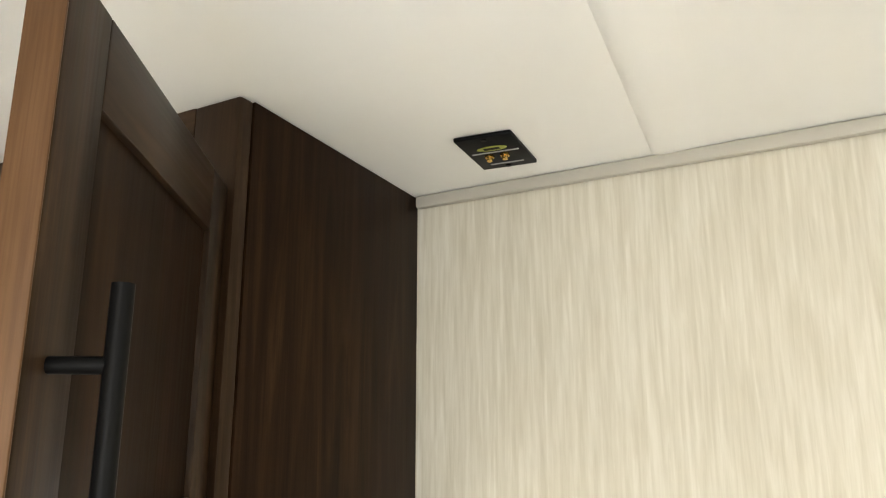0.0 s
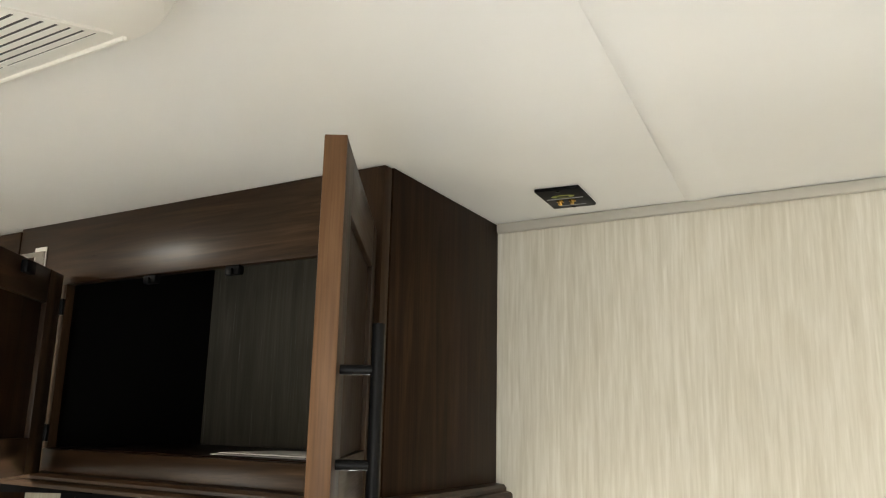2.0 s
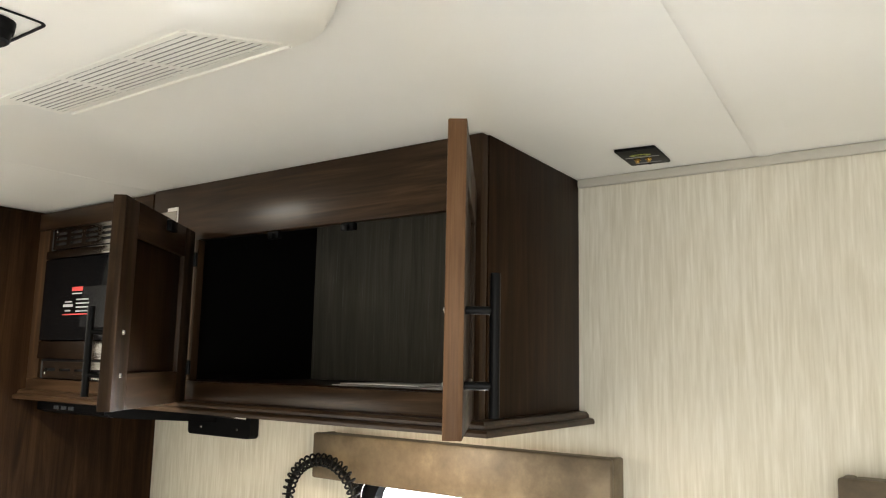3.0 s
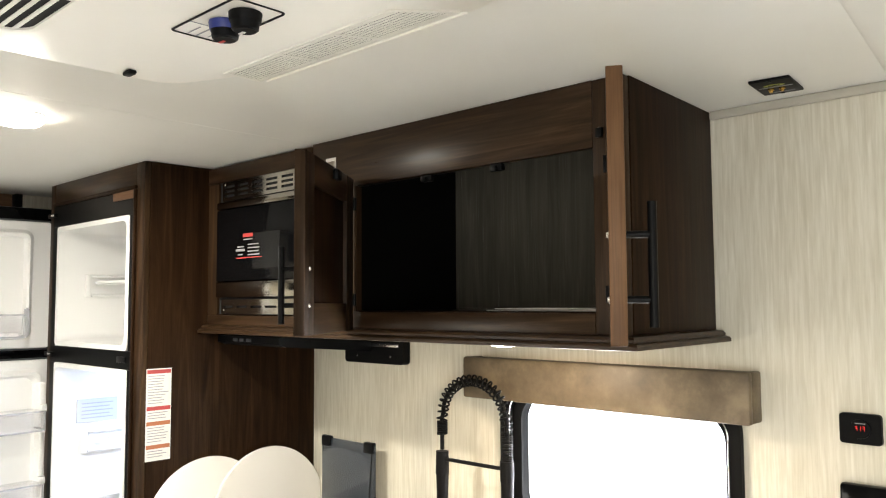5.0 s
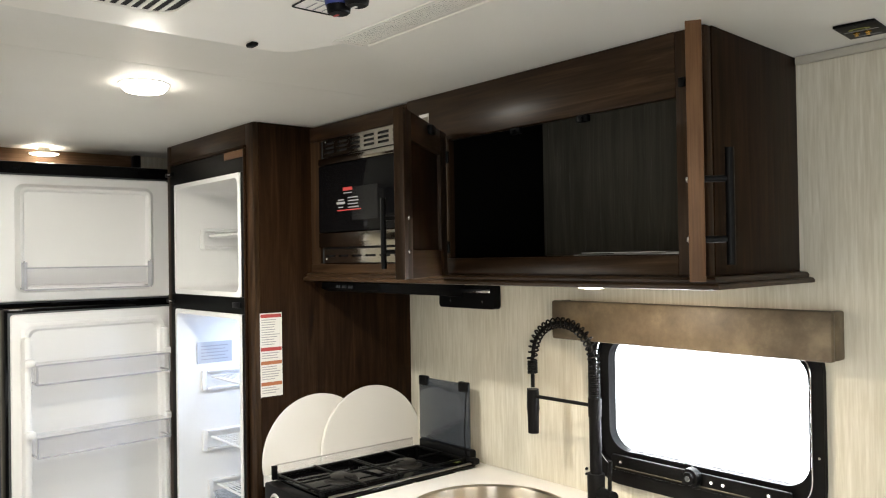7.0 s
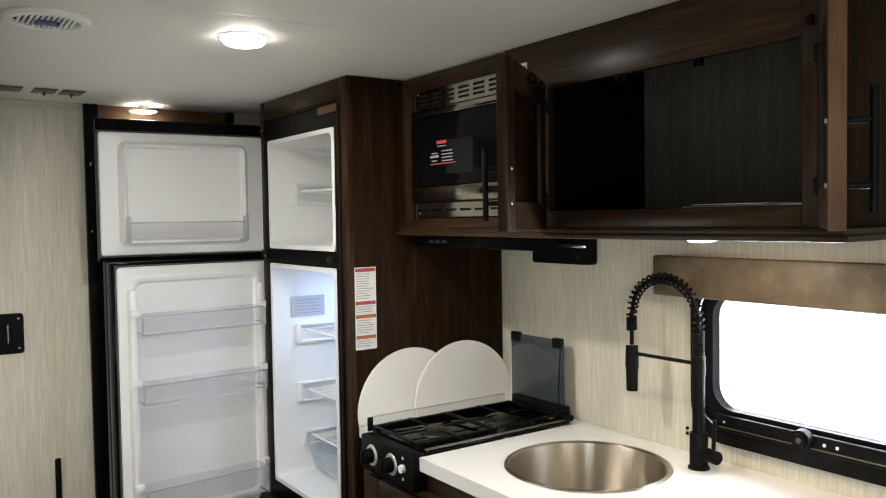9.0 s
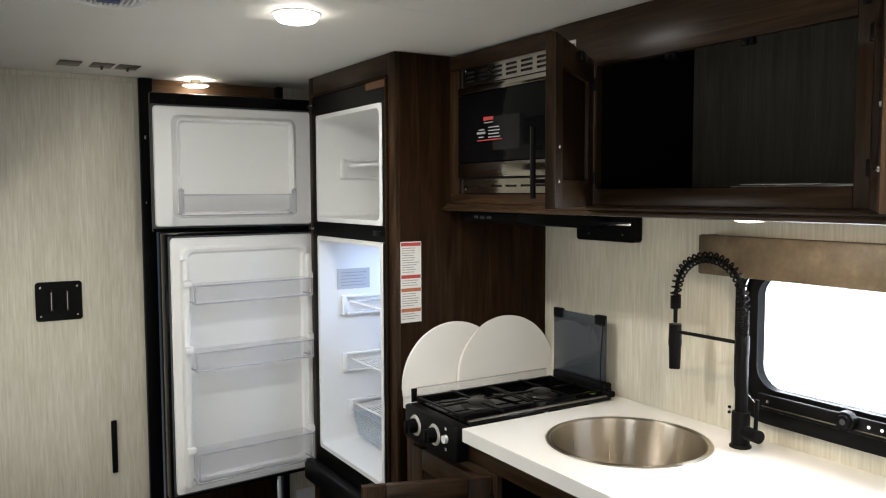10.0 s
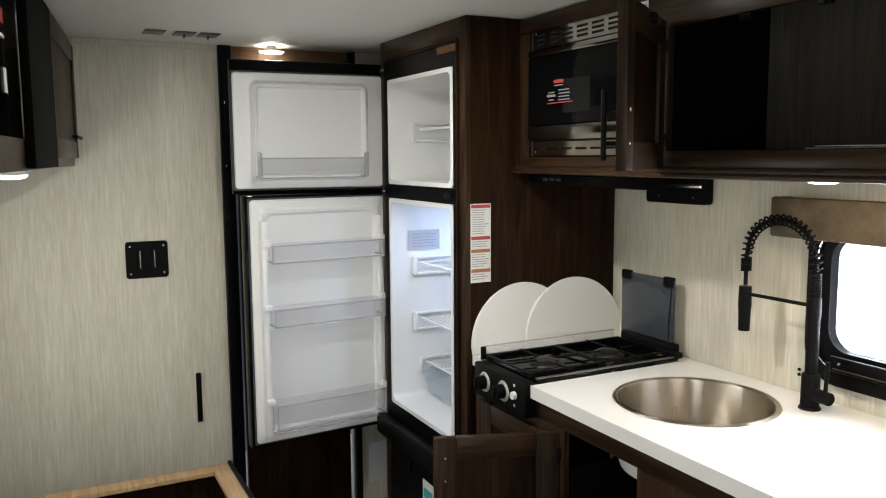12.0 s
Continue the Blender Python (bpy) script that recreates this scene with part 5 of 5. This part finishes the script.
for k, xx in enumerate((2.330, 2.371)):
    b = lathe(bmesh.new(), [(0.0, -0.021), (0.012, -0.021), (0.0145, -0.019), (0.0168, -0.004), (0.0170, -0.0006)], (xx, -1.150, AZ), 28)
    kn = part("knob", b, black_plastic, ac, "black control knob")
    part("knob_band", lathe(bmesh.new(), [(0.0166, -0.011), (0.0174, -0.009), (0.0182, -0.003), (0.0182, -0.001)], (xx, -1.150, AZ), 28), blue_ink if k == 0 else black_metal, kn)
    part("pointer", boxes((xx - 0.0115, xx - 0.0015, -1.1520, -1.1480, AZ - 0.0218, AZ - 0.0209), bevel=0.0003), red_ink if k == 0 else paper, kn)
part("latch_tab", boxes((2.064, 2.086, -1.148, -1.136, AZ - 0.007, AZ - 0.0004), bevel=0.003), black_plastic, ac, "small dark latch tab")

# ---- overhead cabinet above the dinette ----
dn = thing("overhead_cabinet", (0.5, -1.9, 1.51), "dark walnut overhead cabinet above the dinette", "cabinet")
DA, DB, DZ0 = (0.004, -1.672), (1.85, -1.884), 1.522


def along(u, off, z):
    """A point u metres along the dinette cabinet's face, off metres out of it."""
    d = Vector((DB[0] - DA[0], DB[1] - DA[1], 0)).normalized()
    nn = Vector((-d.y, d.x, 0))
    p = Vector((DA[0], DA[1], 0)) + d * u + nn * off
    return (p.x, p.y, z)


def face_box(u0, u1, o0, o1, z0, z1, bevel=0.0):
    bm = box(bmesh.new(), u0, u1, o0, o1, z0, z1, bevel)
    for v in bm.verts:
        v.co = along(v.co.x, v.co.y, v.co.z)
    return bm


part("bottom_rail", face_box(0, 1.85, -0.018, 0, DZ0, DZ0 + 0.068, 0.002), wood_x, dn)
part("top_rail", face_box(0, 1.85, -0.018, 0, CEIL - 0.05, CEIL - 0.001, 0.002), wood_x, dn)
part("bottom_panel", face_box(0, 1.85, -0.20, -0.018, DZ0 + 0.004, DZ0 + 0.016), foil_v, dn)
part("end_panel", face_box(1.834, 1.85, -0.20, -0.0185, DZ0 + 0.017, CEIL - 0.001), foil_v, dn)
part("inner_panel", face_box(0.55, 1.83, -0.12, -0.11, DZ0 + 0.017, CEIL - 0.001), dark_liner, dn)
part("stile", face_box(0.0, 0.03, -0.018, -0.0005, DZ0 + 0.056, CEIL - 0.051), wood_v, dn)
fd = part("door", face_box(0.012, 0.79, 0.001, 0.010, DZ0 + 0.028, CEIL - 0.035, 0.002), wood_v, dn, "closed door with a sunken panel")
part("door_frame", face_box(0.012, 0.082, 0.0102, 0.016, DZ0 + 0.028, CEIL - 0.035, 0.002), wood_v, fd)
part("door_frame", face_box(0.72, 0.79, 0.0102, 0.016, DZ0 + 0.028, CEIL - 0.035, 0.002), wood_v, fd)
part("door_frame", face_box(0.083, 0.719, 0.0102, 0.016, CEIL - 0.092, CEIL - 0.035, 0.002), wood_x, fd)
part("door_frame", face_box(0.083, 0.719, 0.0102, 0.016, DZ0 + 0.028, DZ0 + 0.085, 0.002), wood_x, fd)
hb = bmesh.new()
tube(hb, along(0.06, 0.030, DZ0 + 0.098), along(0.26, 0.030, DZ0 + 0.098), 0.006, seg=14)
hnd = part("handle", hb, black_metal, fd, "black bar handle")
for u in (0.085, 0.235):
    hb = bmesh.new()
    tube(hb, along(u, 0.016, DZ0 + 0.098), along(u, 0.030, DZ0 + 0.098), 0.0045, seg=10)
    part("post", hb, black_metal, hnd)
part("open_flap", face_box(0.80, 1.26, 0.002, 0.022, DZ0 + 0.004, CEIL - 0.04, 0.002), dark_liner, dn, "matt black panel")
stereo = thing("media_player", along(1.35, -0.06, DZ0 + 0.06), "black media player with red and white marks", "media player")
part("case", face_box(1.10, 1.70, -0.10, -0.02, DZ0 + 0.057, DZ0 + 0.40, 0.004), black_gloss, stereo)
part("mark", face_box(1.30, 1.37, -0.0195, -0.018, DZ0 + 0.30, DZ0 + 0.33), red_ink, stereo)
part("mark", face_box(1.30, 1.37, -0.0195, -0.018, DZ0 + 0.27, DZ0 + 0.277), paper, stereo)
part("mark", face_box(1.30, 1.335, -0.0195, -0.018, DZ0 + 0.16, DZ0 + 0.21), paper, stereo)
pk = dome_lamp(0.80, -1.862, 0.046, 0.9, "lit round puck lamp under the dinette cabinet", "puck_lamp", DZ0 - 0.014, 0.014)
hb_ = bmesh.new()
tube(hb_, (0.80, -1.862, DZ0 - 0.0155), (0.80, -1.862, DZ0 + 0.0035), 0.054, seg=32)
part("housing", hb_, white_plastic, pk)

# ---- open dinette bench box near the bath wall ----
bn = thing("dinette_bench", (0.65, -1.65, 0), "open dinette bench box with a pale wooden rim and black edge", "bench")
part("box", boxes((0.36, 0.376, -2.09, -1.262, 0.001, 0.428), (1.10, 1.116, -2.09, -1.262, 0.001, 0.428), (0.377, 1.099, -1.278, -1.262, 0.001, 0.428)), foil_v, bn)
part("rim", boxes((0.355, 0.415, -2.09, -1.242, 0.4285, 0.446), (1.06, 1.12, -2.09, -1.242, 0.4285, 0.446), (0.4155, 1.0595, -1.300, -1.242, 0.4285, 0.446), bevel=0.002), pale_wood, bn, "pale wooden rim")
part("base_board", boxes((0.378, 1.098, -2.08, -1.280, 0.30, 0.312)), plain("grey_board", (0.30, 0.29, 0.30), 0.6), bn, "grey board inside the box")
part("edge_strip", boxes((0.352, 1.125, -1.2415, -1.228, 0.28, 0.454), bevel=0.003), black_plastic, bn, "black edge strip")
